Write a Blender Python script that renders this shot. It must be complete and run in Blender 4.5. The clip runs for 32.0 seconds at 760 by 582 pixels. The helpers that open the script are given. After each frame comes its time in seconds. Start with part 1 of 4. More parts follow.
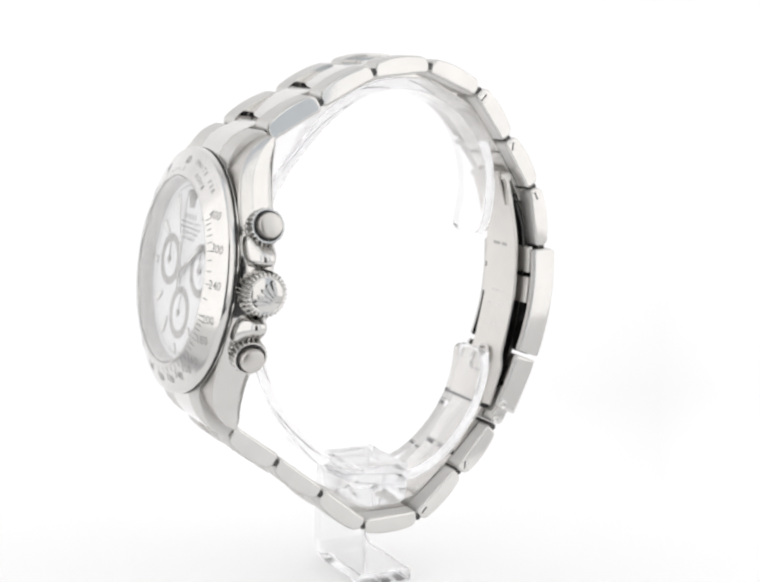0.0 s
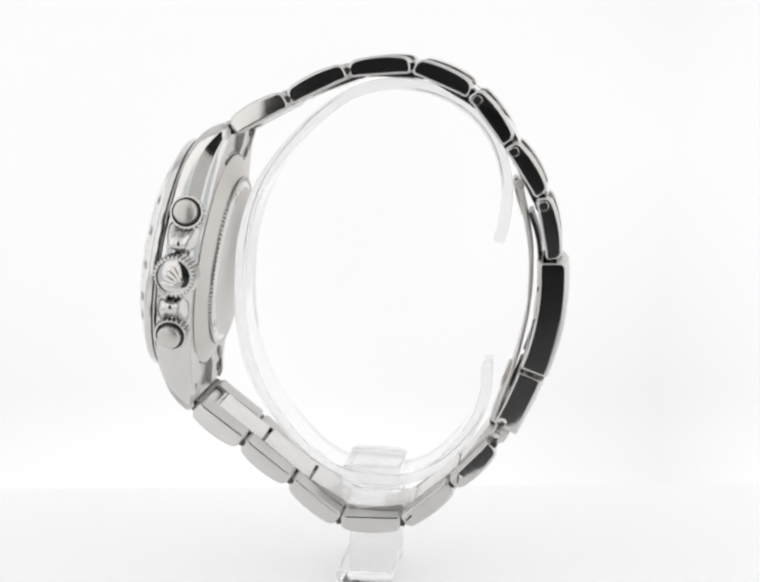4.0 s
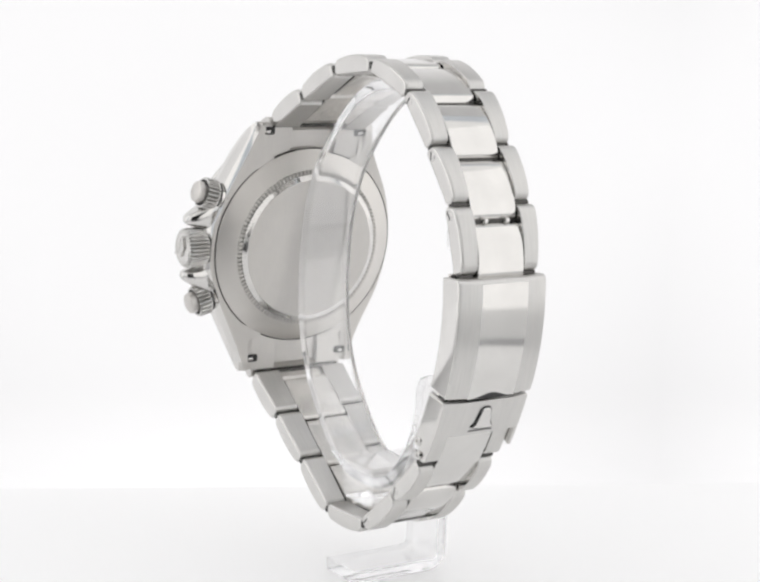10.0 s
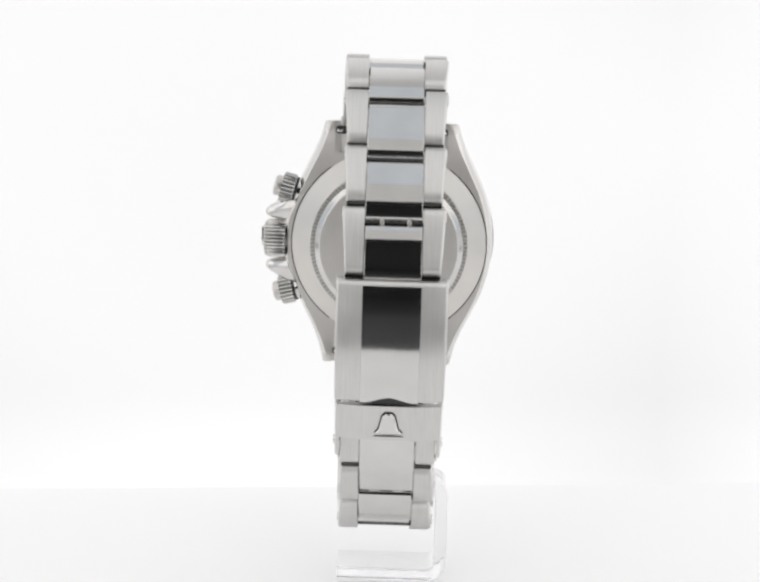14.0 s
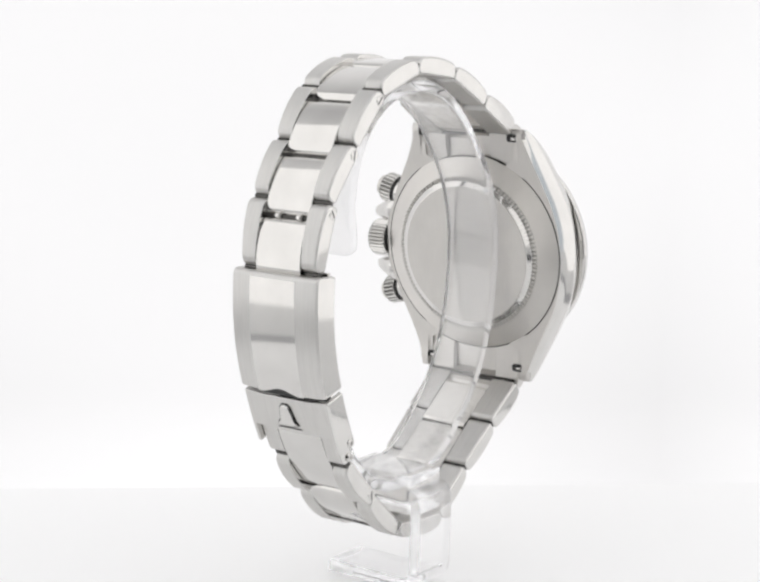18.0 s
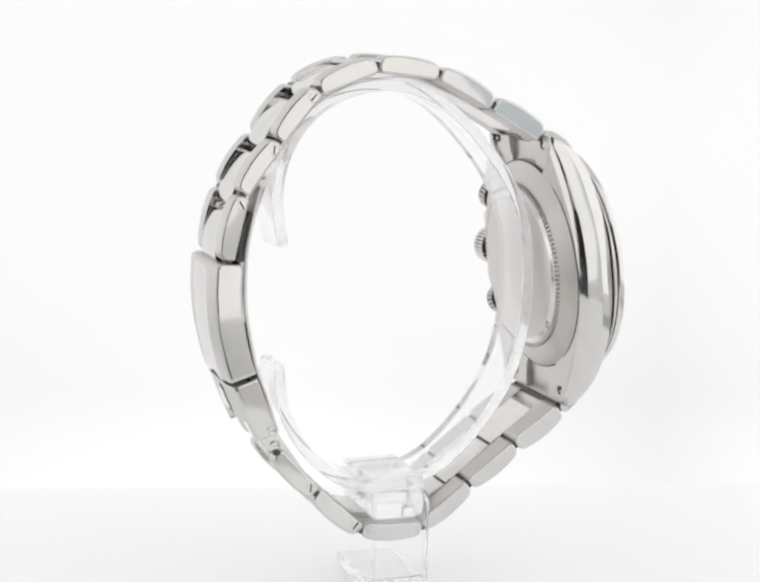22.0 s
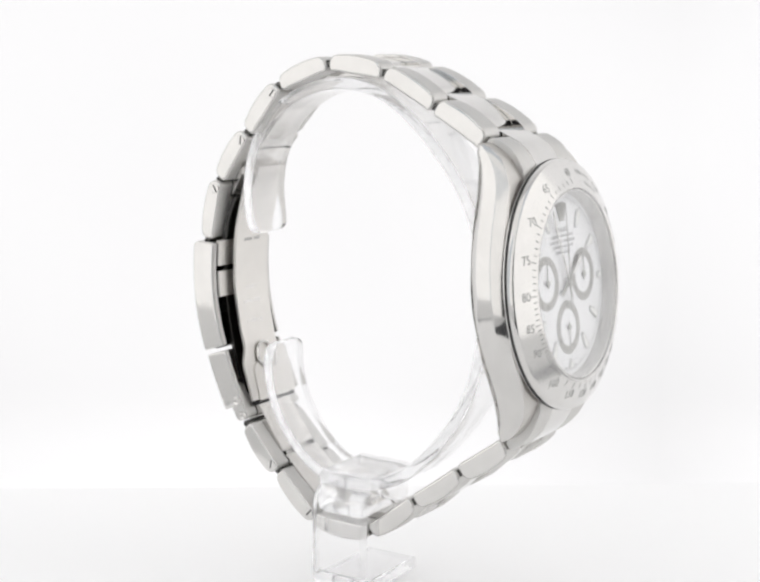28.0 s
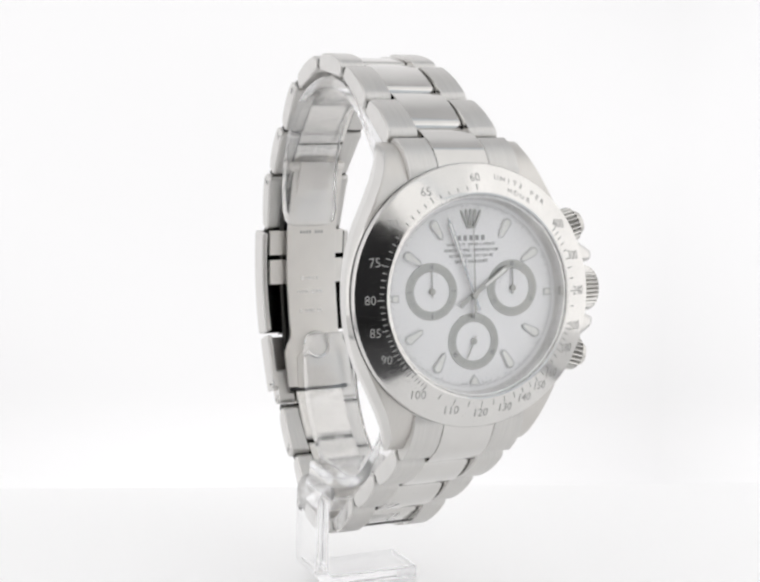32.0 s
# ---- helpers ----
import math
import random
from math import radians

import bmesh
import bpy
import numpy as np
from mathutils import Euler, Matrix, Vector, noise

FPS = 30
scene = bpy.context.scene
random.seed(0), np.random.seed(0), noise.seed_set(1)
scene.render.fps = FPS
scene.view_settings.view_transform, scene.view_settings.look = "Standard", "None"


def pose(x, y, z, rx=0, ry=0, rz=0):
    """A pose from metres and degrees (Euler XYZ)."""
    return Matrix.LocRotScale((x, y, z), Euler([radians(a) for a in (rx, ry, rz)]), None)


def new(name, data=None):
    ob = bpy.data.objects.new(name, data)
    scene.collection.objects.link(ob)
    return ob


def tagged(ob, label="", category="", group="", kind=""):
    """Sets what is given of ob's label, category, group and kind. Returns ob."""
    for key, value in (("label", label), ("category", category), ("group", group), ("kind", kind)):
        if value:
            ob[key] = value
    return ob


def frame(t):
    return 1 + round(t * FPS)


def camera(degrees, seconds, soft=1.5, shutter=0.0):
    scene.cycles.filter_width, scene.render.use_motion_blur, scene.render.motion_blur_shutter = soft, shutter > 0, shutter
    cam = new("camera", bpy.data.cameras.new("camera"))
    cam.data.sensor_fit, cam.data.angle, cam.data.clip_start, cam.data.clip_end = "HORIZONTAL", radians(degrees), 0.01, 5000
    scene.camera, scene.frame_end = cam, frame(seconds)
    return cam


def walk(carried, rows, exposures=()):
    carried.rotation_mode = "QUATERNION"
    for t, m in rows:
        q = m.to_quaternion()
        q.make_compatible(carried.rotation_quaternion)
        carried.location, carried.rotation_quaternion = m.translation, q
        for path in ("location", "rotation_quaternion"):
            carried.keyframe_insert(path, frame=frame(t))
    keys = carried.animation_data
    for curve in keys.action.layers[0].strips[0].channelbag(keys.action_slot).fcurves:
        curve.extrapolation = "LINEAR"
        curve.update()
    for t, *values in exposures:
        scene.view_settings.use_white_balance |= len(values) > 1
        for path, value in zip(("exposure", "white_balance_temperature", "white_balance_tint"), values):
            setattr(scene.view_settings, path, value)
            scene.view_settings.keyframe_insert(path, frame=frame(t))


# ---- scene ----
# ---------------------------------------------------------------- camera
FLOOR = 39.0                      # height of the turntable axis' reference plane over the floor, in mm
cam = camera(27.15, 32.0, 2.7)
EYE = pose(-0.00028, -0.27504, 0.0592 + FLOOR / 1000, 90 - 9.497, 0, -0.08) @ pose(0, 0, 0, 0, 0, 1.6)
walk(cam, [(0.0, EYE), (32.0, EYE)], [(0.0, 0.23), (2.0, 0.23), (3.0, 0.14), (6.0, 0.12), (9.0, 0.115), (14.0, 0.12), (19.0, 0.1), (22.0, 0.12), (24.0, 0.13), (28.0, 0.12), (32.0, 0.11)])

# ---------------------------------------------------------------- world and light
world = bpy.data.worlds.new("studio")
scene.world = world
world.use_nodes = True
world.node_tree.nodes["Background"].inputs[0].default_value = (1.0, 0.99, 0.985, 1)
world.node_tree.nodes["Background"].inputs[1].default_value = 0.02


# ---------------------------------------------------------------- materials
def material(name, color, rough=0.5, metal=0.0, **more):
    m = bpy.data.materials.new(name)
    m.use_nodes = True
    b = m.node_tree.nodes["Principled BSDF"]
    b.inputs["Base Color"].default_value = (*color, 1)
    b.inputs["Roughness"].default_value = rough
    b.inputs["Metallic"].default_value = metal
    for key, value in more.items():
        b.inputs[key.replace("_", " ")].default_value = value
    return m


def wire(m, kind, **inputs):
    n = m.node_tree.nodes.new(kind)
    for key, value in inputs.items():
        n.inputs[key.replace("_", " ")].default_value = value
    return n


def steel(name, color, rough, streak, bump, along=(1, 1, 1), wavy=0.0, grain=0.0):
    """Steel with fine grain along one axis, faint smudges and, if polished, a slight waviness."""
    m = material(name, color, rough, 1.0)
    t, b = m.node_tree, m.node_tree.nodes["Principled BSDF"]
    co = wire(m, "ShaderNodeTexCoord")
    mp = wire(m, "ShaderNodeMapping")
    mp.inputs["Scale"].default_value = along
    t.links.new(co.outputs["Object"], mp.inputs["Vector"])
    fine = wire(m, "ShaderNodeTexNoise", Scale=streak, Detail=3.0)
    t.links.new(mp.outputs[0], fine.inputs["Vector"])
    smudge = wire(m, "ShaderNodeTexNoise", Scale=170.0, Detail=4.0)
    t.links.new(co.outputs["Object"], smudge.inputs["Vector"])
    mix = wire(m, "ShaderNodeMath")
    mix.operation = "ADD"
    r1 = wire(m, "ShaderNodeMapRange", From_Min=0.3, From_Max=0.7, To_Min=-0.03, To_Max=0.03)
    r2 = wire(m, "ShaderNodeMapRange", From_Min=0.3, From_Max=0.7, To_Min=rough * 0.92, To_Max=rough * 1.08)
    t.links.new(fine.outputs[0], r1.inputs[0])
    t.links.new(smudge.outputs[0], r2.inputs[0])
    t.links.new(r1.outputs[0], mix.inputs[0])
    t.links.new(r2.outputs[0], mix.inputs[1])
    t.links.new(mix.outputs[0], b.inputs["Roughness"])
    wear = wire(m, "ShaderNodeMath")
    wear.operation = "MULTIPLY"
    w1 = wire(m, "ShaderNodeMapRange", From_Min=0.3, From_Max=0.7, To_Min=1 - grain, To_Max=1 + grain)
    w2 = wire(m, "ShaderNodeMapRange", From_Min=0.25, From_Max=0.75, To_Min=0.95, To_Max=1.04)
    tint = wire(m, "ShaderNodeVectorMath")
    tint.operation, tint.inputs[0].default_value = "SCALE", color
    t.links.new(fine.outputs[0], w1.inputs[0])
    t.links.new(smudge.outputs[0], w2.inputs[0])
    t.links.new(w1.outputs[0], wear.inputs[0])
    t.links.new(w2.outputs[0], wear.inputs[1])
    t.links.new(wear.outputs[0], tint.inputs["Scale"])
    t.links.new(tint.outputs[0], b.inputs["Base Color"])
    if wavy:
        swell = wire(m, "ShaderNodeTexNoise", Scale=150.0, Detail=1.0)
        t.links.new(co.outputs["Object"], swell.inputs["Vector"])
        bp = wire(m, "ShaderNodeBump", Strength=wavy, Distance=0.0006)
        t.links.new(swell.outputs[0], bp.inputs["Height"])
        t.links.new(bp.outputs[0], b.inputs["Normal"])
    if bump:
        bp = wire(m, "ShaderNodeBump", Strength=bump, Distance=0.00002)
        t.links.new(fine.outputs[0], bp.inputs["Height"])
        t.links.new(bp.outputs[0], b.inputs["Normal"])
    return m


def brushed(name, color, rough, share):
    """Steel brushed along the bracelet, so that its gloss spreads across it."""
    m = steel(name, color, rough, 5000.0, 0.1, (1, 0.03, 0.03), grain=0.05)
    t, b = m.node_tree, m.node_tree.nodes["Principled BSDF"]
    b.inputs["Anisotropic"].default_value = share
    axis = wire(m, "ShaderNodeCombineXYZ", X=1.0)
    turn = wire(m, "ShaderNodeVectorTransform")
    turn.vector_type, turn.convert_from, turn.convert_to = "VECTOR", "OBJECT", "WORLD"
    t.links.new(axis.outputs[0], turn.inputs[0])
    t.links.new(turn.outputs[0], b.inputs["Tangent"])
    return m


def turned(name, color, rough, share, centre, axis):
    """Steel turned on a lathe: its fine grooves run round the axis, so that its gloss spreads outwards."""
    m = steel(name, color, rough, 9000.0, 0.0)
    t, b = m.node_tree, m.node_tree.nodes["Principled BSDF"]
    b.inputs["Anisotropic"].default_value = share
    co = wire(m, "ShaderNodeTexCoord")
    away, across, turn = wire(m, "ShaderNodeVectorMath"), wire(m, "ShaderNodeVectorMath"), wire(m, "ShaderNodeVectorTransform")
    away.operation, across.operation = "SUBTRACT", "CROSS_PRODUCT"
    away.inputs[1].default_value, across.inputs[0].default_value = centre, axis
    turn.vector_type, turn.convert_from, turn.convert_to = "VECTOR", "OBJECT", "WORLD"
    t.links.new(co.outputs["Object"], away.inputs[0])
    t.links.new(away.outputs[0], across.inputs[1])
    t.links.new(across.outputs[0], turn.inputs[0])
    t.links.new(turn.outputs[0], b.inputs["Tangent"])
    return m


STEEL = (0.68, 0.67, 0.653)
POLISHED = steel("polished_steel", STEEL, 0.06, 2500.0, 0.0, wavy=0.018)
# Darker steel painted as shade in the valleys of the knurling.
KNURL_SHADE = steel("shaded_knurl", (0.38, 0.375, 0.36), 0.4, 9000.0, 0.0)
KNURL = steel("knurled_steel", STEEL, 0.2, 9000.0, 0.0)
BEZEL = steel("bezel_steel", (0.7, 0.69, 0.674), 0.13, 2500.0, 0.0)
POLISHED_SOFT = steel("worn_polished_steel", STEEL, 0.1, 2500.0, 0.0, wavy=0.018)
BRUSHED = brushed("brushed_steel", STEEL, 0.42, 0.85)
BRUSHED_LONG = brushed("long_brushed_steel", STEEL, 0.4, 0.85)
SATIN = steel("satin_steel", (0.625, 0.608, 0.584), 0.36, 2500.0, 0.06, (1, 0.12, 0.12), grain=0.018)
PALE_STEEL = steel("pale_steel", (0.76, 0.75, 0.735), 0.25, 20000.0, 0.04)
INSIDE = steel("inner_link_steel", (0.74, 0.725, 0.7), 0.26, 9000.0, 0.0)
BLADE = steel("worn_blade_steel", (0.76, 0.74, 0.71), 0.42, 9000.0, 0.0)
# Pin steel darkened to stand in for shade in joints and the clasp's hollow.
PIN_SHADE = steel("pin_and_gap_shade", (0.08, 0.078, 0.075), 0.25, 9000.0, 0.0)
DARK = material("dark_joint", (0.03, 0.03, 0.03), 0.5, 0.3)
INK = material("black_ink", (0.09, 0.09, 0.09), 0.5)
ENGRAVED = material("engraved_grey_steel", (0.34, 0.34, 0.332), 0.7)
GREY_INK = material("grey_print", (0.33, 0.33, 0.33), 0.5)
PALE_INK = material("pale_grey_print", (0.36, 0.36, 0.36), 0.5)
LACQUER = material("white_lacquer", (0.92, 0.92, 0.93), 0.25)
SILVER = steel("silver_ring", (0.45, 0.445, 0.425), 0.32, 20000.0, 0.05)
MARKER = steel("marker_steel", (0.58, 0.58, 0.575), 0.3, 20000.0, 0.0)
LUME = material("white_lume", (0.84, 0.84, 0.82), 0.6)
PALE_CLOTH = material("pale_fabric", (0.72, 0.72, 0.72), 0.9)
GREY_CLOTH = material("grey_fabric", (0.42, 0.42, 0.43), 0.9)
BLACK = material("dark_cloth", (0.05, 0.049, 0.053), 0.9)


def clear(name, tint, ior, rough=0.0):
    """Clear sheet: lets light straight through, with a gloss that grows towards the edge."""
    m = bpy.data.materials.new(name)
    m.use_nodes = True
    t = m.node_tree
    t.nodes.remove(t.nodes["Principled BSDF"])
    through_it = wire(m, "ShaderNodeBsdfTransparent", Color=(*tint, 1))
    gloss = wire(m, "ShaderNodeBsdfGlossy", Color=(1, 1, 1, 1), Roughness=rough)
    edge = wire(m, "ShaderNodeLayerWeight", Blend=0.5)
    steep = wire(m, "ShaderNodeMath")
    steep.operation = "POWER"
    steep.inputs[1].default_value = 4.0
    share = wire(m, "ShaderNodeMapRange", To_Min=((ior - 1) / (ior + 1)) ** 2, To_Max=0.75)
    mix = wire(m, "ShaderNodeMixShader")
    t.links.new(edge.outputs["Facing"], steep.inputs[0])
    t.links.new(steep.outputs[0], share.inputs[0])
    t.links.new(share.outputs[0], mix.inputs[0])
    t.links.new(through_it.outputs[0], mix.inputs[1])
    t.links.new(gloss.outputs[0], mix.inputs[2])
    t.links.new(mix.outputs[0], t.nodes["Material Output"].inputs[0])
    return m


# A little milky white in the acrylic stands in for its veil of reflections.
ACRYLIC = material("clear_acrylic", (0.985, 0.985, 0.988), 0.03, Transmission_Weight=0.955, IOR=1.2, Coat_Weight=1.0, Coat_IOR=1.7, Coat_Roughness=0.04)
# Milkier edge colour stands in for light piped to the rims.
EDGE_LIGHT = material("acrylic_edge_light", (0.97, 0.97, 0.975), 0.06, Transmission_Weight=0.88, IOR=1.2)
SAPPHIRE = clear("sapphire_crystal", (0.99, 0.99, 0.99), 1.3)


def diffuser(name, color, strength, fade=0.0, centre=(0, 0, 0)):
    """White fabric with a glow of its own; fade: light falloff painted into it, dimmer high up and just beside the
    middle.
    """
    m = bpy.data.materials.new(name)
    m.use_nodes = True
    t, b = m.node_tree, m.node_tree.nodes["Principled BSDF"]
    b.inputs["Base Color"].default_value = (0.2, 0.2, 0.2, 1)
    b.inputs["Roughness"].default_value = 0.9
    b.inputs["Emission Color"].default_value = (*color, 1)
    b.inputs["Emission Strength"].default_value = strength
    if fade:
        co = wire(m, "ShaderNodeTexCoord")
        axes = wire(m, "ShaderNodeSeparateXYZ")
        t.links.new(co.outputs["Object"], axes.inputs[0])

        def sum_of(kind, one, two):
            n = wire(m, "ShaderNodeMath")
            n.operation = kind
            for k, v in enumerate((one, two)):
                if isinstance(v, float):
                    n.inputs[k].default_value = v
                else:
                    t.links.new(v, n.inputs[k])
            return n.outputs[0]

        # Painted falloff: the emission dims above and just beside the middle.
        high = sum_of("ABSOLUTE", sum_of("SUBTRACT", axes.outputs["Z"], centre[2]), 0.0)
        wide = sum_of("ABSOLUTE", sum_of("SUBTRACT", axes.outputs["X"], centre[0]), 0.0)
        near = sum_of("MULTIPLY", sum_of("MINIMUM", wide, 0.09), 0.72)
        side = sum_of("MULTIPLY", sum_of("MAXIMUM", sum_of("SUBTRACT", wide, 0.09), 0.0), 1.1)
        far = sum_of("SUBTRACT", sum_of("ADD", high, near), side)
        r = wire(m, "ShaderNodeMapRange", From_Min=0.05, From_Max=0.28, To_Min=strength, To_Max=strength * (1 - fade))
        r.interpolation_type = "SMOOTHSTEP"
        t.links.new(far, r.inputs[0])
        # brighter foot, which softens the line against the table
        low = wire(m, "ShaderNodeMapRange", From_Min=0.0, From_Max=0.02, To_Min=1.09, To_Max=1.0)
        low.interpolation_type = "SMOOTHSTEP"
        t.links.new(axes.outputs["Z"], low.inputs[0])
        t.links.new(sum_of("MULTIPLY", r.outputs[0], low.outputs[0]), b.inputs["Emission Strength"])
    return m


# Added glow in the table top thins the shadow under the watch.
BOARD = diffuser("glowing_white_table", (1.0, 0.992, 0.995), 0.272)
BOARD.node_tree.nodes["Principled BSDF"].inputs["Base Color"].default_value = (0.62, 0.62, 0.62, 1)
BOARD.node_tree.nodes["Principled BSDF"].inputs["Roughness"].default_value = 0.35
GLOW_BACK = diffuser("glow_falloff_backdrop", (1.0, 0.99, 0.998), 0.74, 0.55, (-0.025, 0.065, 0.075))
GLOW_SIDE = diffuser("lit_side_diffuser", (1.0, 0.985, 0.975), 1.02)
GLOW_TOP = diffuser("top_fabric", (0.9, 0.97, 1.06), 0.5)
GLOW_PANEL = diffuser("unseen_glow_panel", (1.0, 0.99, 0.98), 0.78)
GLOW_HIGH = diffuser("lit_front_upper_diffuser", (1.0, 0.985, 0.97), 0.42)
GLOW_CORNER = diffuser("dim_corner_fabric", (0.9, 0.985, 1.07), 0.5)
GLOW_FRONT = diffuser("lit_front_diffuser", (1.0, 0.985, 0.97), 0.92)

# ---------------------------------------------------------------- mesh helpers (millimetres)
MM = 0.001


def part(name, bm, mat, parent=None, label="", m=None, angle=35, keep=90):
    """Links a bmesh, in millimetres, as one mesh object under parent."""
    if m is not None:
        bm.transform(m)
    bmesh.ops.recalc_face_normals(bm, faces=bm.faces)
    me = bpy.data.meshes.new(name)
    bm.transform(Matrix.Diagonal((MM, MM, MM, 1)))
    bm.to_mesh(me)
    bm.free()
    me.set_sharp_from_angle(angle=radians(angle))
    for one in (mat if isinstance(mat, (list, tuple)) else (mat,)):
        me.materials.append(one)
    ob = new(name, me)
    ob.parent = parent
    flat = ob.modifiers.new("flat_faces", "WEIGHTED_NORMAL")
    flat.keep_sharp, flat.weight = True, keep
    return tagged(ob, label)


def thing(name, label, category, group=""):
    return tagged(new(name), label, category, group)


def rings(loops, close=False, caps=True):
    """Skins loops of equal length."""
    bm = bmesh.new()
    vs = [[bm.verts.new(p) for p in loop] for loop in loops]
    n = len(vs[0])
    pairs = list(zip(vs, vs[1:])) + ([(vs[-1], vs[0])] if close else [])
    for a, b in pairs:
        for i in range(n):
            bm.faces.new((a[i], a[(i + 1) % n], b[(i + 1) % n], b[i]))
    if caps and not close:
        bm.faces.new(vs[0][::-1])
        bm.faces.new(vs[-1])
    return bm


def add(bm, other):
    """Joins other into bm."""
    me = bpy.data.meshes.new("joined")
    other.to_mesh(me)
    other.free()
    bm.from_mesh(me)
    bpy.data.meshes.remove(me)
    return bm


def inset(poly, d):
    """A closed 2D outline moved inwards by d."""
    n, out = len(poly), []
    area = sum(poly[i][0] * poly[(i + 1) % n][1] - poly[(i + 1) % n][0] * poly[i][1] for i in range(n))
    for i in range(n):
        a, b, c = Vector(poly[i - 1]), Vector(poly[i]), Vector(poly[(i + 1) % n])
        t = ((b - a).normalized() + (c - b).normalized())
        if t.length < 1e-6:
            t = c - b
        t.normalize()
        k = d if area > 0 else -d
        out.append((b.x - t.y * k, b.y + t.x * k))
    return out


def prism(outline, x0, x1, bevel, place, other=None):
    """An outline (s, n) drawn out along x with rounded ends (bevel at x0, other at x1); place maps x, s, n to space."""
    loops, other = [], other or bevel
    for x, d in ((x0, bevel), (x0 + bevel * 0.12, bevel * 0.5), (x0 + bevel * 0.5, bevel * 0.12), (x0 + bevel, 0), (x1 - other, 0), (x1 - other * 0.5, other * 0.12), (x1 - other * 0.12, other * 0.5), (x1, other)):
        loops.append([place(x, s, n) for s, n in (inset(outline, d) if d else outline)])
    return rings(loops)


def lathe(profile, seg=96, flutes=0, depth=0.0):
    """Turns (r, h) round the h axis; flutes cut the radius between the rows marked with a third value."""
    bm, rows = bmesh.new(), []
    for p in profile:
        r, h = p[0], p[1]
        if r < 1e-6:
            rows.append([bm.verts.new((0, 0, h))])
            continue
        row = []
        for i in range(seg):
            a = 2 * math.pi * i / seg
            k = r - (depth * (0.5 + 0.5 * math.cos(a * flutes)) if flutes and len(p) > 2 else 0)
            row.append(bm.verts.new((k * math.cos(a), k * math.sin(a), h)))
        rows.append(row)
    for a, b in zip(rows, rows[1:]):
        for i in range(seg):
            j = (i + 1) % seg
            if len(a) == 1:
                bm.faces.new((a[0], b[i], b[j]))
            elif len(b) == 1:
                bm.faces.new((a[i], a[j], b[0]))
            else:
                bm.faces.new((a[i], a[j], b[j], b[i]))
    return bm


def plate(outline, h0, h1, bevel=0.05):
    """A flat outline in x, y raised from h0 to h1 with a softened upper edge."""
    top = inset(outline, bevel)
    return rings([[(x, y, h0) for x, y in outline], [(x, y, h1 - bevel) for x, y in outline], [(x, y, h1) for x, y in top]])


def box(x0, x1, y0, y1, z0, z1, bevel=0.0):
    bm = bmesh.new()
    bmesh.ops.create_cube(bm, size=1)
    bm.transform(Matrix.Translation(((x0 + x1) / 2, (y0 + y1) / 2, (z0 + z1) / 2)) @ Matrix.Diagonal((x1 - x0, y1 - y0, z1 - z0, 1)))
    if bevel:
        bmesh.ops.bevel(bm, geom=bm.edges[:], offset=bevel, segments=2, affect="EDGES")
    return bm


def spline(points, steps, closed=False):
    """A smooth line through points of the (y, z) plane."""
    n, out = len(points), []
    pt = (lambda i: Vector(points[i % n])) if closed else (lambda i: Vector(points[min(max(i, 0), n - 1)]))
    for i in range(n if closed else n - 1):
        a, b, c, d = pt(i - 1), pt(i), pt(i + 1), pt(i + 2)
        for k in range(steps):
            t = k / steps
            out.append(0.5 * ((2 * b) + (c - a) * t + (2 * a - 5 * b + 4 * c - d) * t * t + (3 * b - a - 3 * c + d) * t ** 3))
    return out if closed else out + [pt(n - 1)]


def strap(line, section, mid=lambda y: 0.0, ends=0.0, half=None, nose=0.0):
    """Sweeps a section (x, n) along a line of the (y, z) plane; n points outwards, away from the loop's middle.
    ends: the bevel of both ends; half: a factor of the width along the way, from 0 to 1;
    nose: the radius by which the outer face falls off at the line's start."""
    n, stations = len(line), []
    for i, p in enumerate(line):
        t = (line[min(i + 1, n - 1)] - line[max(i - 1, 0)]).normalized()
        stations.append((p, t, 0.0, half(i / (n - 1)) if half else 1.0))
    if ends:
        (p, t, _, k), (q, u, _, w) = stations[0], stations[-1]
        first = [(p + t * (ends * f), t, ends * d, k) for f, d in ((0, 1), (0.12, 0.5), (0.5, 0.12), (1, 0))]
        last = [(q - u * (ends * f), u, ends * d, w) for f, d in ((1, 0), (0.5, 0.12), (0.12, 0.5), (0, 1))]
        first += [(p + t * (nose * f), t, 0.0, k) for f in (0.35, 0.55, 0.8) if nose * f > ends]
        ends = max(ends, nose * 0.7)
        stations = first + [one for one in stations[1:-1] if (one[0] - p).length > ends * 1.2 and (one[0] - q).length > ends * 1.2] + last
    loops = []
    for p, t, d, k in stations:
        out = Vector((-t.y, t.x))
        short = max(0.0, nose - (p - line[0]).length)
        drop = nose - math.sqrt(max(0.0, nose ** 2 - short ** 2))
        loops.append([(mid(p.x) + x * k, p.x + out.x * h, p.y + out.y * h + FLOOR) for x, h in ((x, h - drop if h > 1.3 else h) for x, h in (inset(section, d) if d else section))])
    return rings(loops)


def rounded(w, h, r, k=3):
    """A rounded rectangle w by h about the origin."""
    out = []
    for cx, cy, a0 in ((w / 2 - r, h / 2 - r, 0), (-w / 2 + r, h / 2 - r, 90), (-w / 2 + r, -h / 2 + r, 180), (w / 2 - r, -h / 2 + r, 270)):
        for i in range(k + 1):
            a = radians(a0 + 90 * i / k)
            out.append((cx + r * math.cos(a), cy + r * math.sin(a)))
    return out


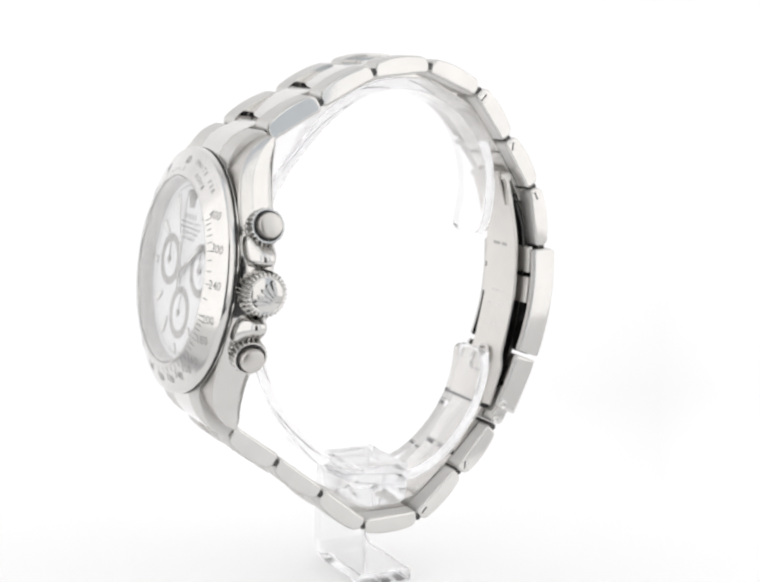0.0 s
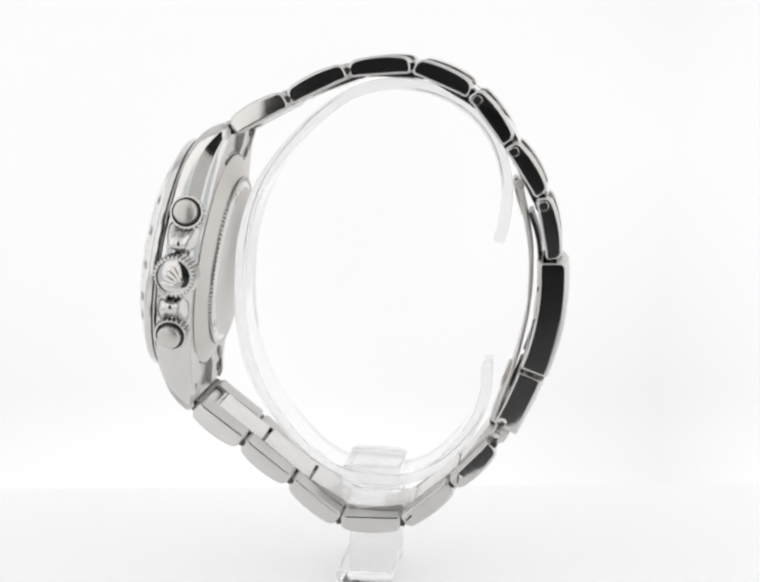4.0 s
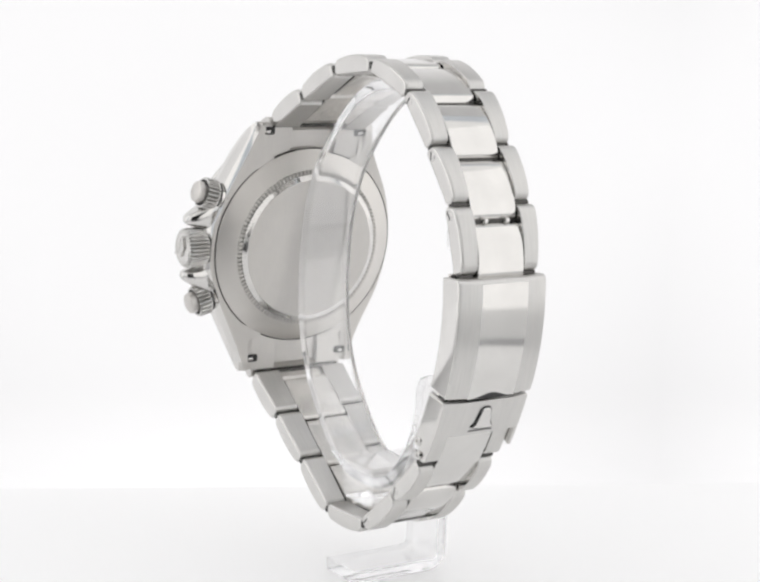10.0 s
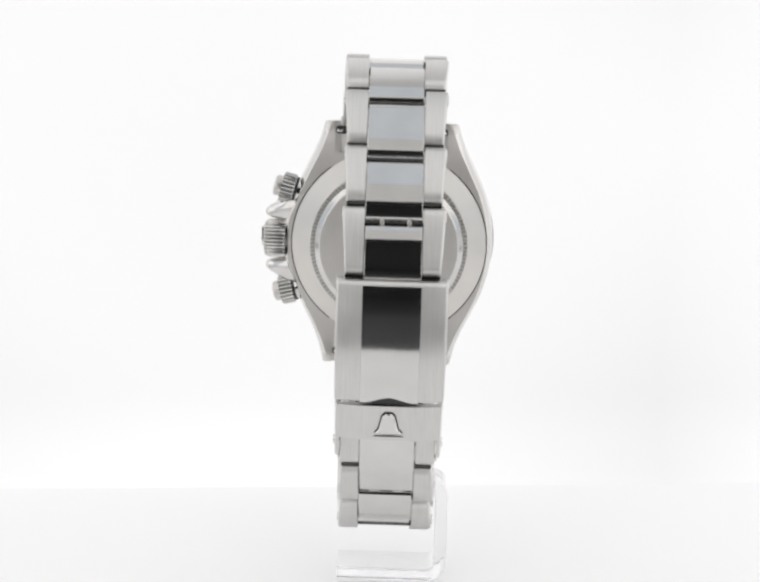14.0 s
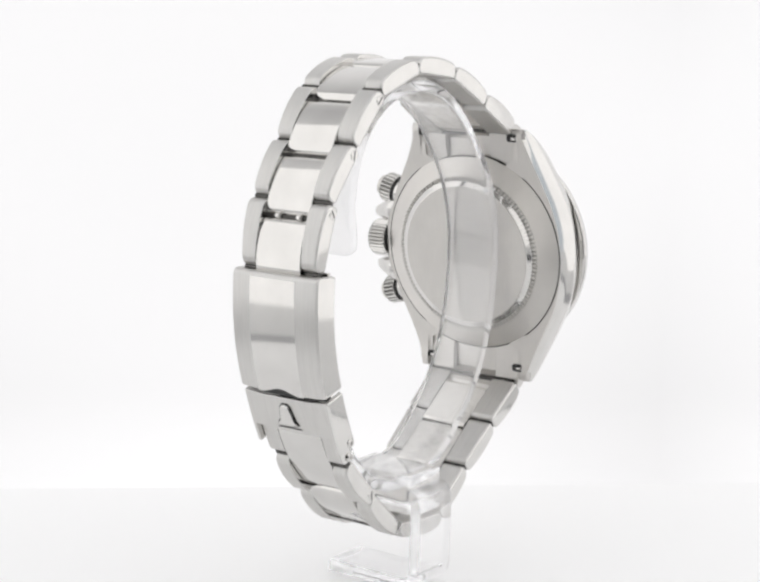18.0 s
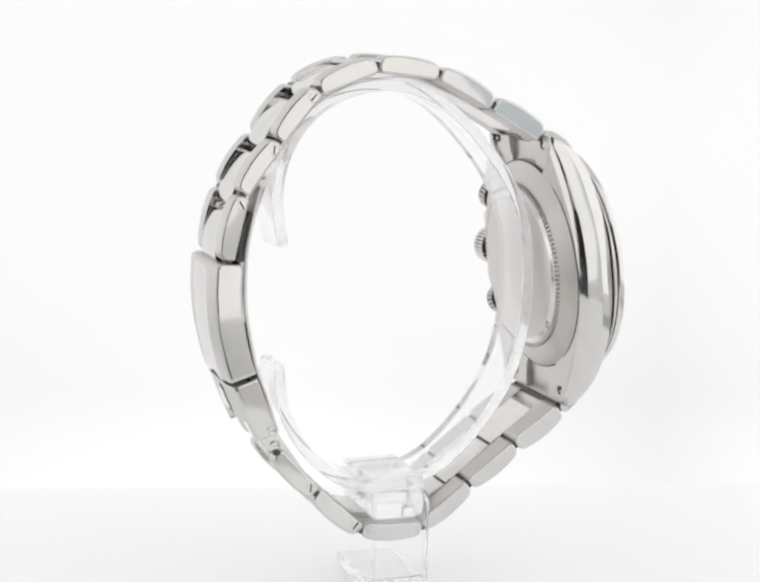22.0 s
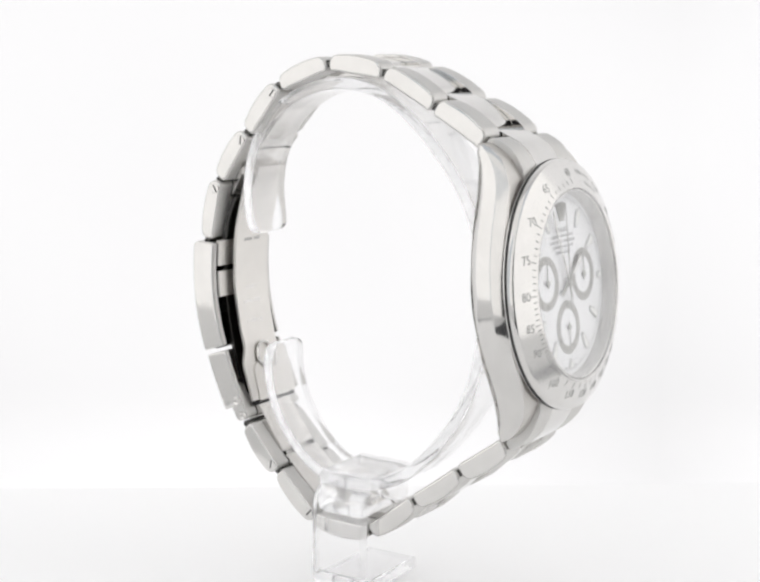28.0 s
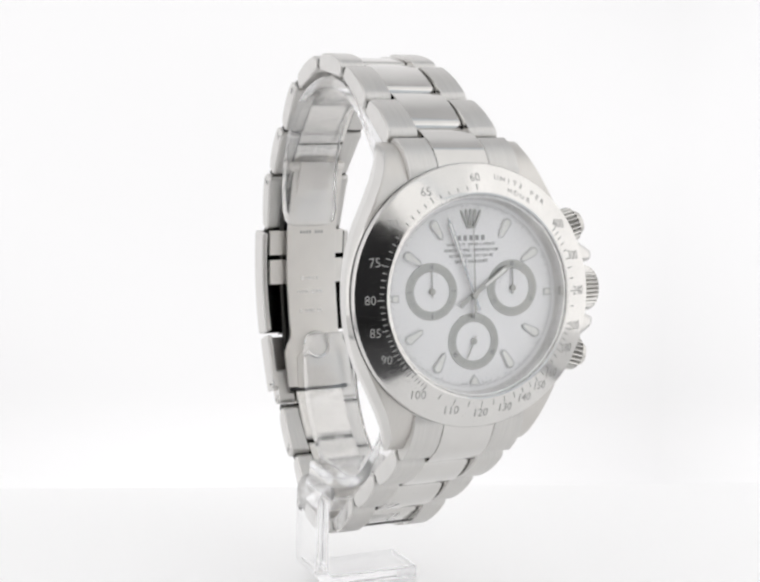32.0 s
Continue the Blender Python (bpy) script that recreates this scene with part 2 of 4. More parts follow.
def lettering(body, size, m, depth=0.02, font_scale=1.0):
    """Built-in font as a bmesh in millimetres, centred, lying in the x, y plane of m."""
    cu = bpy.data.curves.new("lettering", "FONT")
    cu.body, cu.size, cu.align_x, cu.align_y, cu.extrude, cu.resolution_u = body, size, "CENTER", "CENTER", depth, 2
    ob = new("lettering", cu)
    me = bpy.data.meshes.new_from_object(ob.evaluated_get(bpy.context.evaluated_depsgraph_get()))
    bm = bmesh.new()
    bm.from_mesh(me)
    bpy.data.objects.remove(ob)
    bpy.data.curves.remove(cu)
    bpy.data.meshes.remove(me)
    bm.transform(m @ Matrix.Diagonal((font_scale, 1, 1, 1)))
    return bm


# ---------------------------------------------------------------- the light tent
def backdrop():
    """Upright backdrop with a small rounded foot, standing slightly askew behind the table's middle."""
    foot = [(0, 0)] + [(15 * math.sin(radians(a)), 15 - 15 * math.cos(radians(a))) for a in range(6, 91, 6)]
    prof = foot + [(15, 30), (15, 60), (15, 460), (20, 460), (20, -0.02), (0, -0.02)]
    bm = rings([[(x, y, z) for y, z in prof] for x in (-318, 318)])
    bm.transform(Matrix.Translation((0, 55, 0.05)) @ pose(0, 0, 0, 0, 0, 7))
    return bm


def tent():
    # Unseen fabric and dark boards, placed and toned after the reflections in the steel.
    def slab(name, label, mat, *size):
        return tagged(part(name, box(*size), mat), label, "wall", kind="structure")

    tagged(part("table_top", box(-120, 120, -122, 90, -12, 0, 0.6), BOARD), "smooth white table top under the watch stand, with an added glow", "table top", kind="structure")
    tagged(part("backdrop", backdrop(), GLOW_BACK), "white backdrop behind the table, its light falloff painted into its own glow", "backdrop", kind="structure")
    slab("wall_left", "white lit fabric side of the light tent", GLOW_SIDE, -330, -322, -300, 140, -14, 452)
    slab("wall_right", "white lit fabric side of the light tent", GLOW_SIDE, 322, 330, -300, 140, -14, 452)
    tagged(part("ceiling", box(-330, 330, -300, 140, 452, 460), GLOW_TOP), "white lit top of the light tent", "ceiling", kind="structure")
    # Unseen panels added for light from above.
    for name, x0, x1 in (("glow_panel_left", -318, -72), ("glow_panel_right", 72, 318)):
        tagged(part(name, box(x0, x1, -270, 60, 440, 450, 2), GLOW_PANEL), "long unseen glowing panel added under the top of the tent", "light panel", kind="structure")
    slab("front_left", "white front flap of the light tent", GLOW_FRONT, -250, -90, -300, -292, -14, 452)
    slab("front_right", "white front flap of the light tent", GLOW_FRONT, 90, 250, -300, -292, -14, 452)
    slab("front_edge", "white edge of the front flap of the light tent", GLOW_FRONT, 75, 90, -300, -292, 62, 452)
    slab("front_top", "white front flap of the light tent", GLOW_HIGH, -90, 75, -300, -292, 255, 452)
    slab("corner_left", "unseen dim grey-blue corner of the light tent", GLOW_CORNER, -322, -250, -300, -292, -14, 452)
    slab("corner_right", "unseen dim grey-blue corner of the light tent", GLOW_CORNER, 250, 322, -300, -292, -14, 452)
    slab("flap_left", "unseen dim grey-blue strip along the side of the light tent", GLOW_CORNER, -322, -316, -292, -232, -14, 452)
    slab("flap_right", "unseen dim grey-blue strip along the side of the light tent", GLOW_CORNER, 316, 322, -292, -232, -14, 452)
    slab("floor", "pale fabric floor of the light tent", PALE_CLOTH, -330, 330, -300, 200, -16, -12.5)
    # Mat and board are added to darken what the steel reflects.
    slab("table_mat", "unseen grey mat added for the darker band in the reflections", GREY_CLOTH, -165, 165, -121, 110, -12.45, -12.05)
    slab("front_board", "unseen dark board added for the dark reflections in the steel", BLACK, -52, 48, -300, -122.5, -12.4, -6)
    slab("studio_floor", "dark studio floor outside the tent", BLACK, -600, 600, -700, -300.5, -16, -12.5)
    slab("studio_wall", "dark studio wall behind the camera", BLACK, -600, 600, -708, -700, -14, 460)


# ---------------------------------------------------------------- the watch
TILT = 7.2
CASE = Matrix.Translation((-1.3, -28.8, 17.55 + FLOOR)) @ pose(0, 0, 0, 90 - TILT)   # x, up the dial, out of the dial


TURNED = turned("turned_steel", (0.67, 0.65, 0.622), 0.34, 0.8, CASE.translation * 0.001, CASE.to_3x3() @ Vector((0, 0, 1)))


def mid(y):
    """The bracelet's middle, which lies slightly askew of the case."""
    return -1.4 - 0.022 * (y + 37)


JOINTS_TOP = [(-25.4, 41.4), (-15.85, 46.75), (-5.85, 51.85), (5.2, 52.95), (15.4, 48.85), (22.05, 40.35), (28.0, 31.6), (30.4, 20.45)]
JOINTS_LOW = [(-31.3, -7.5), (-22.8, -13.75), (-14.15, -20.4), (-5.35, -27.4), (5.9, -27.25), (14.35, -19.9), (21.4, -12.3)]
HALF_TOP = [9.6, 9.2, 8.8, 8.4, 8.1, 7.9, 7.9]
HALF_LOW = [9.6, 9.2, 8.8, 8.4, 8.0, 7.9]
CLASP = [(30.4, 20.3), (30.5, 15), (30.0, 9.5), (28.9, 4.5), (27.8, 1.1), (26.6, -2.2), (25.1, -5.8), (23.5, -9.2)]


def link_outline(length, thick, bow, r=1.1, inner=None):
    """A link seen from its flank: rounded corners, nearly flat faces, the outer one slightly arched."""
    L, h, out = length / 2, thick / 2, []

    q = inner or r

    def arc(cx, cy, a0, r=r):
        for i in range(5):
            a = radians(a0 + 22.5 * i)
            out.append((cx + r * math.cos(a), cy + r * math.sin(a)))

    arc(L - r, h - r, 0)
    for f in (0.92, 0.7, 0.45, 0.15, -0.15, -0.45, -0.7, -0.92):
        out.append(((L - r) * f, h))
    arc(-L + r, h - r, 90)
    arc(-L + q, -h + q, 180, q)
    out.append((-(L - q) * 0.92, -h))
    out.append(((L - q) * 0.92, -h))
    arc(L - q, -h + q, 270, q)
    return [(x, y + bow * (1 - (x / L) ** 2)) for x, y in out]


def link_place(a, b):
    """Maps x, s, n of a link between the joints a and b to space; n points out of the loop."""
    a, b = Vector(a), Vector(b)
    t, m = (b - a).normalized(), (a + b) / 2
    out = Vector((-t.y, t.x))
    if out.dot(m - Vector((0, 14))) < 0:
        out = -out
    return lambda x, s, n: (mid(m.x) + x, m.x + t.x * s + out.x * n, m.y + t.y * s + out.y * n + FLOOR)


def narrowed(place, half, slope):
    """Side links narrow slightly towards the clasp."""
    def put(x, s, n):
        k = (abs(x) - 4.65) / (half - 4.65)
        return place(x - (1 if x > 0 else -1) * slope * s * k, s, n)
    return put


def row_of_links(watch, joints, halves, last=None, screws=()):
    length = lambda i: (Vector(joints[i + 1]) - Vector(joints[i])).length
    for i, half in enumerate(halves):
        a, b = joints[i], joints[i + 1]
        after = joints[i + 2] if i + 2 < len(joints) else tuple(Vector(b) + (Vector(b) - Vector(a)))
        k = 0.25
        a2, b2 = Vector(a).lerp(Vector(b), k), Vector(b).lerp(Vector(after), k if i + 2 < len(joints) else 0.1)
        if last and i == len(halves) - 1:
            b2 = Vector(last)
        n = (b2 - a2).length
        outline = [(u, v - 0.25) for u, v in link_outline(n - 0.35, 2.75, 0.85 if n < 12 else 1.0, 0.95, 1.1)]
        wide = last and i == len(halves) - 2
        if wide:
            outline = [(u - 0.4 if u > n / 2 - 2 else u, v) for u, v in outline]
        centre = part("link", prism(outline, -4.55, 4.55, 0.14, link_place(a2, b2)), (POLISHED, INSIDE), watch, "polished steel centre link")
        dull_inside(centre, a2, b2)
        side = link_outline(length(i) - 0.4, 3.3 if i == 0 else 2.95, 0.7, 1.2)
        slope = 0.042 if i < 3 else 0.06
        for lo, hi in ((-half, -4.65), (4.65, half)):
            one = part("side_link", prism(side, lo, hi, 0.5 if lo < 0 else 0.14, narrowed(link_place(a, b), half, slope), 0.14 if lo < 0 else 0.5), (BRUSHED, POLISHED), centre, "brushed steel side link with a polished flank")
            polish_flanks(one, 0.9)
            if i in screws:
                x = lo - 0.06 if lo < 0 else hi + 0.06
                head = lathe([(0, 0.05), (0.75, 0.05), (0.85, -0.05), (0.85, -0.3)], 20)
                sign, along = (-1 if lo < 0 else 1), (Vector(b) - Vector(a)).normalized()
                facing = Vector((sign, along.x * slope, along.y * slope)).normalized()
                spin = facing.to_track_quat("Z", "Y").to_matrix().to_4x4()
                spot = narrowed(link_place(a, b), half, slope)(x, -length(i) / 2 + 1.6, 0)
                part("link_screw", head, POLISHED, centre, "", Matrix.Translation(spot) @ spin)
                slot = box(-0.14, 0.14, -0.72, 0.72, 0.03, 0.07)
                part("screw_slot", slot, DARK, centre, "", Matrix.Translation(spot) @ spin @ pose(0, 0, 0, 0, 0, 35 * i))
        part("hinge_tube", pin_between(4.5, link_place(a2, b2), n / 2, 0.5), PIN_SHADE, centre)
        if wide:
            for x in (-2.2, 1.9):
                bit = pin_between(0.9, link_place(a2, b2), n / 2 - 0.15, 0.62)
                bit.transform(Matrix.Translation((x, 0, 0)))
                part("bar_collar", bit, POLISHED, centre, "bright collar on the spring bar")
        part("hinge_pin", pin_between(half - 0.4, link_place(a, b), length(i) / 2, 0.65), PIN_SHADE, centre)


def pin_between(half, place, s, r):
    loops = []
    for x in (-half, half):
        loops.append([place(x, s + r * math.cos(a), r * math.sin(a)) for a in [math.pi * k / 5 for k in range(10)]])
    return rings(loops)


def dull_inside(ob, a, b):
    """The face towards the wrist is satin."""
    o = Vector(link_place(a, b)(0, 0, 1)) - Vector(link_place(a, b)(0, 0, 0))
    for f in ob.data.polygons:
        if f.normal.dot(o) < -0.6:
            f.material_index = 1


def satin_back(ob):
    """The back of an end piece is satin like the case's back."""
    for f in ob.data.polygons:
        if (CASE.to_3x3().inverted() @ f.normal).z < -0.2:
            f.material_index = 1


def polish_flanks(ob, least=0.6):
    for f in ob.data.polygons:
        if abs(f.normal.x) > least:
            f.material_index = 1


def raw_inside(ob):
    """The hollow of the clasp is coloured dark, for the shade inside it."""
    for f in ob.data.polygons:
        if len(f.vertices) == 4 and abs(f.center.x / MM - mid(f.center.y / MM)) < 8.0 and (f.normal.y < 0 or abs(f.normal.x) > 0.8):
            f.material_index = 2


def edge_faces(ob):
    """The narrow edges of an acrylic strip, with their corners, are made milky for the light piped through them."""
    for f in ob.data.polygons:
        f.material_index = 0 if f.index % 16 in (3, 11) and len(f.vertices) == 4 else 1


def dark_valleys(ob, m, r):
    """The bottoms of knurling are painted darker, for the shade between the ridges."""
    back = (Matrix.Diagonal((MM, MM, MM, 1)) @ m).inverted()
    for f in ob.data.polygons:
        p = back @ f.center
        if abs((back.to_3x3() @ f.normal).normalized().z) < 0.5 and math.hypot(p.x, p.y) < r:
            f.material_index = 1


def interp(xs, x):
    for (a, u), (b, v) in zip(xs, xs[1:]):
        if a <= x <= b:
            k = (x - a) / (b - a)
            return u + (v - u) * k
    return xs[-1][1] if x > xs[-1][0] else xs[0][1]


def eased(xs, x):
    """Smooth curve through the pairs xs."""
    n = len(xs)
    slope = [(xs[min(i + 1, n - 1)][1] - xs[max(i - 1, 0)][1]) / (xs[min(i + 1, n - 1)][0] - xs[max(i - 1, 0)][0]) for i in range(n)]
    slope[0] = 0.0
    for i in range(n - 1):
        (a, u), (b, v) = xs[i], xs[i + 1]
        if x <= b:
            d = b - a
            t = (x - a) / d
            return (u * (1 + 2 * t) * (1 - t) ** 2 + slope[i] * d * t * (1 - t) ** 2 + v * t * t * (3 - 2 * t) + slope[i + 1] * d * t * t * (t - 1))
    return xs[-1][1]


def case_side(sign):
    """One flank of the case with its two lugs, in the case's own axes."""
    width = [(0, 20.2), (5, 19.85), (10, 18.5), (14, 16.7), (18, 14.8), (21, 13.6), (23.6, 12.8), (24.2, 12.5)]
    front = [(0, 6.25), (8, 6.25), (13, 6.15), (17, 5.8), (19.5, 5.0), (21.5, 3.8), (23.0, 2.3), (23.9, 0.9), (24.2, 0.1)]
    back = [(0, 0.05), (15, -0.05), (20, -0.4), (23.0, -0.9), (24.2, -0.6)]
    inner = [(0, 8.0), (17.5, 8.0), (18.2, 9.75), (24.2, 9.75)]
    loops = []
    steps = [-24.2, -24.0, -23.6, -23] + [-22.4 + i * 0.7 for i in range(65)] + [23, 23.6, 24.0, 24.2]
    for b in steps:
        e = abs(b)
        w, f, k, q = eased(width, e), eased(front, e), eased(back, e), interp(inner, e)
        if sign > 0 and e < 8.5:
            w += 0.75 * (0.5 + 0.5 * math.cos(math.pi * max(0, e - 4) / 4.5))
        h = (f - k) / 6.25
        step = max(0.0, -0.2 - k) * min(max((e - 17.3) / 0.5, 0), 1)
        edge = min(q + 1.0, w - 1.6)
        loops.append([(sign * x, b, n) for x, n in (
            (q, k + step), (edge - 0.02, k + step), (edge, k), (w - 1.25, k), (w - 1.1, k + 0.1 * h), (w - 0.55, k + 0.95 * h), (w - 0.36, k + 1.3 * h), (w - 0.27, k + 1.6 * h), (w - 0.13, k + 2.75 * h), (w, k + 3.9 * h),
            (w - 0.04, k + 4.12 * h), (w - 0.26, k + 5.0 * h), (w - 0.47, k + 5.7 * h), (w - 0.6, k + 6.05 * h), (w - 0.95, f), (q, f + 0.12))])
    return rings(loops)


def build_watch():
    watch = thing("wristwatch", "stainless steel chronograph wristwatch with white dial closed round a clear stand", "watch")
    # case
    bm = lathe([(0, 0.2), (19.0, 0.2), (19.2, 0.4), (19.2, 6.3), (18.6, 6.6), (0, 6.6)], 96)
    add(bm, case_side(1))
    add(bm, case_side(-1))
    case = part("case", bm, (SATIN, POLISHED_SOFT), watch, "steel case with polished flanks and four lugs", CASE, 30, 50)
    turn = CASE.to_3x3().inverted()
    for f in case.data.polygons:
        n = turn @ f.normal
        if abs(n.z) < 0.72 and abs(n.x) > 0.35:
            f.material_index = 1
    # slots for the spring bars in the backs of the end pieces
    for x in (-9.55, 9.55):
        for b in (-21.9, 22.5):
            hole = rings([[(x + u, b + v, n) for u, v in rounded(2.2, 1.5, 0.5)] for n in (-0.36, 0.1)])
            slot = part("pin_hole", hole, DARK, case, "dark pin slot under the lug", CASE)
            tip = rings([[(x + (0.35 if x > 0 else -0.35) + u * k, b - 0.15 + v * k, n) for u, v in rounded(1.1, 0.5, 0.2)] for n, k in ((-0.45, 0.6), (-0.38, 1.0), (-0.3, 1.0))])
            part("pin_tip", tip, POLISHED, slot, "bright end of the spring bar", CASE)
    # crown guards: lobes that reach out on both sides of the crown
    for sign in (-1, 1):
        loops = []
        for x, b0, b1, n0, n1 in ((17.5, 2.6, 9.6, 0.4, 5.9), (19.6, 3.2, 9.0, 0.5, 5.8), (20.9, 3.7, 8.1, 0.75, 5.5), (22.3, 4.05, 7.2, 1.1, 5.0), (23.4, 4.3, 6.6, 1.6, 4.5), (24.0, 4.6, 6.1, 2.1, 4.0), (24.25, 5.0, 5.7, 2.6, 3.5)):
            ring = []
            for k in range(28):
                a = 2 * math.pi * k / 28
                c, d = math.cos(a), math.sin(a)
                u, v = abs(c) ** 0.7 * (1 if c > 0 else -1), abs(d) ** 0.7 * (1 if d > 0 else -1)
                ring.append((x, sign * ((b0 + b1) / 2 + u * (b1 - b0) / 2), (n0 + n1) / 2 + v * (n1 - n0) / 2))
            loops.append(ring)
        part("crown_guard", rings(loops), POLISHED_SOFT, case, "polished crown guard", CASE, 50)
    # caseback
    back = lathe([(19.0, 0.9), (19.0, 0.1), (18.85, -0.15), (15.5, -1.6), (15.2, -1.64), (14.4, -1.64)], 128)
    caseback = part("caseback", back, TURNED, watch, "satin steel screw-down caseback", CASE)
    part("back_joint", lathe([(18.92, -0.06), (19.1, -0.05), (19.12, 0.25)], 128), PIN_SHADE, caseback, "dark joint round the caseback", CASE)
    teeth = bmesh.new()
    for k in range(120):
        tooth = plate([(-0.19, 14.3), (0.19, 14.3), (0.21, 15.2), (-0.21, 15.2)], 1.5, 2.1, 0.08)
        tooth.transform(pose(0, 0, 0, 0, 0, 3.0 * k) @ pose(0, 0, 0, 180))
        add(teeth, tooth)
    part("fluted_ring", teeth, SATIN, caseback, "ring of fine flutes", CASE)
    # Darker base colour stands in for shade between the flutes.
    part("flute_groove", lathe([(15.22, -1.62), (15.2, -1.68), (14.46, -1.7), (14.43, -2.05)], 96), SILVER, caseback, "", CASE)
    disc = lathe([(14.4, -1.7), (14.38, -2.1), (14.2, -2.16), (13.6, -2.4), (13.4, -2.48), (13.2, -2.5), (0, -2.46)], 128)
    centre = part("caseback_disc", disc, (SATIN, POLISHED_SOFT), caseback, "flat satin centre of the caseback with a polished bevel", CASE)
    for f in centre.data.polygons:
        if (turn @ f.normal).z > -0.97:
            f.material_index = 1
    # bezel
    bz = lathe([(19.0, 6.3), (20.5, 6.32), (20.66, 6.42), (20.68, 6.6), (20.2, 6.64), (20.2, 6.86), (20.52, 6.98), (20.62, 7.2), (20.6, 7.8), (20.45, 8.1), (20.0, 8.33), (16.3, 9.98), (15.95, 10.1), (15.65, 10.05), (15.55, 9.75), (15.5, 7.0)], 192)
    bezel = part("bezel", bz, BEZEL, watch, "polished steel tachymeter bezel with engraved grey figures", CASE, 25)
    part("bezel_base_line", lathe([(19.9, 6.62), (20.62, 6.62), (20.56, 6.87), (19.9, 6.87), (19.9, 6.62)], 128), DARK, bezel, "dark line under the bezel", CASE)
    fall = 1.65 / 3.7                 # of the bezel face
    slope = math.degrees(math.atan(fall))
    for value in (400, 300, 240, 200, 180, 160, 150, 140, 130, 120, 110, 100, 90, 85, 80, 75, 70, 65, 60):
        a = 360 * 60 / value
        m = CASE @ pose(0, 0, 0, 0, 0, -a) @ Matrix.Translation((0, 18.25, 9.98 - 1.95 * fall + 0.012)) @ pose(0, 0, 0, -slope) @ pose(0, 0, 0, 0, 0, a)
        part("figure", lettering(str(value), 2.05, m, 0.012, 0.88), ENGRAVED, bezel, "engraved grey figure")
    for body, r, a0 in (("UNITS PER", 18.6, 26), ("HOUR", 17.1, 26)):
        for i, ch in enumerate(body):
            if ch != " ":
                a = a0 + (i - (len(body) - 1) / 2) * (3.5 if r > 18 else 4.0)
                m = CASE @ pose(0, 0, 0, 0, 0, -a) @ Matrix.Translation((0, r, 9.98 - (r - 16.3) * fall + 0.012)) @ pose(0, 0, 0, -slope)
                part("letter", lettering(ch, 1.25, m, 0.012), ENGRAVED, bezel)
    ticks = bmesh.new()
    for i in range(60, 401):
        step = 1 if i <= 100 else (5 if i <= 200 else 20)
        if i % step:
            continue
        a = 360 * 60 / i
        if 8 < a < 44:
            continue
        r0, r1 = (16.35, 16.35 + (0.95 if i % 5 == 0 else 0.62))
        one = bmesh.new()
        vs = [one.verts.new((x, r, 9.98 - (r - 16.3) * fall + 0.014)) for x, r in ((-0.085, r0), (0.085, r0), (0.085, r1), (-0.085, r1))]
        one.faces.new(vs)
        one.transform(pose(0, 0, 0, 0, 0, -a))
        add(ticks, one)
    part("graduation", ticks, ENGRAVED, bezel, "fine engraved tick marks", CASE)
    # crystal
    cr = lathe([(0, 10.62), (15.0, 10.62), (15.4, 10.45), (15.52, 10.15), (15.52, 9.75), (0, 9.75)], 128)
    crystal = part("crystal", cr, SAPPHIRE, watch, "clear flat sapphire crystal", CASE)
    crystal.visible_shadow = False
    # dial
    D = 7.4
    part("rehaut", lathe([(15.52, 9.73), (15.25, 9.68), (14.95, D + 0.03), (15.5, D - 0.1)], 128), PALE_STEEL, watch, "steel ring round the dial", CASE)
    dial = part("dial", lathe([(0, D), (15.2, D), (15.2, D - 0.4), (0, D - 0.4)], 128), LACQUER, watch, "white lacquered dial", CASE)
    minutes = bmesh.new()
    for i in range(240):
        if i % 20 == 0:
            continue
        long = i % 4 == 0
        one = box(-0.04, 0.04, 14.4 - (0.75 if long else 0.4), 14.4, D + 0.006, D + 0.012)
        one.transform(pose(0, 0, 0, 0, 0, -1.5 * i))
        add(minutes, one)
    part("minute_track", minutes, GREY_INK, dial, "thin printed minute track", CASE)
    for hour in range(1, 12):
        a = 30 * hour
        if hour in (3, 9):
            shape = [(-0.6, 12.75), (0.6, 12.75), (0.6, 14.0), (-0.6, 14.0)]
        elif hour == 6:
            shape = [(0.75, 14.1), (-0.75, 14.1), (-0.75, 13.4), (0, 12.4), (0.75, 13.4)]
        else:
            shape = [(-0.45, 10.45), (0, 10.1), (0.45, 10.45), (0.8, 12.9), (0.5, 13.4), (0, 13.6), (-0.5, 13.4), (-0.8, 12.9)]
        m = CASE @ pose(0, 0, 0, 0, 0, -a)
        mark = part("hour_marker", plate(shape, D, D + 0.28, 0.08), MARKER, dial, "applied polished marker filled with white lume", m)
        part("lume", plate(inset(shape, 0.24), D + 0.1, D + 0.3, 0.03), LUME, mark, "", m)
    # plain applied emblem at twelve: a fan of five bars on a base
    fan = plate([(-0.75, 10.4), (0.75, 10.4), (0.85, 10.8), (-0.85, 10.8)], D, D + 0.25)
    for k in range(-2, 3):
        bar = plate([(-0.14, 0), (0.14, 0), (0.2, 2.3), (0, 2.7), (-0.2, 2.3)], D, D + 0.25)
        bar.transform(Matrix.Translation((0.36 * k, 10.8, 0)) @ pose(0, 0, 0, 0, 0, -11 * k))
        add(fan, bar)
    part("emblem", fan, SILVER, dial, "small applied steel emblem of plain bars", CASE)
    # printed lines as plain bars
    rnd = random.Random(4)
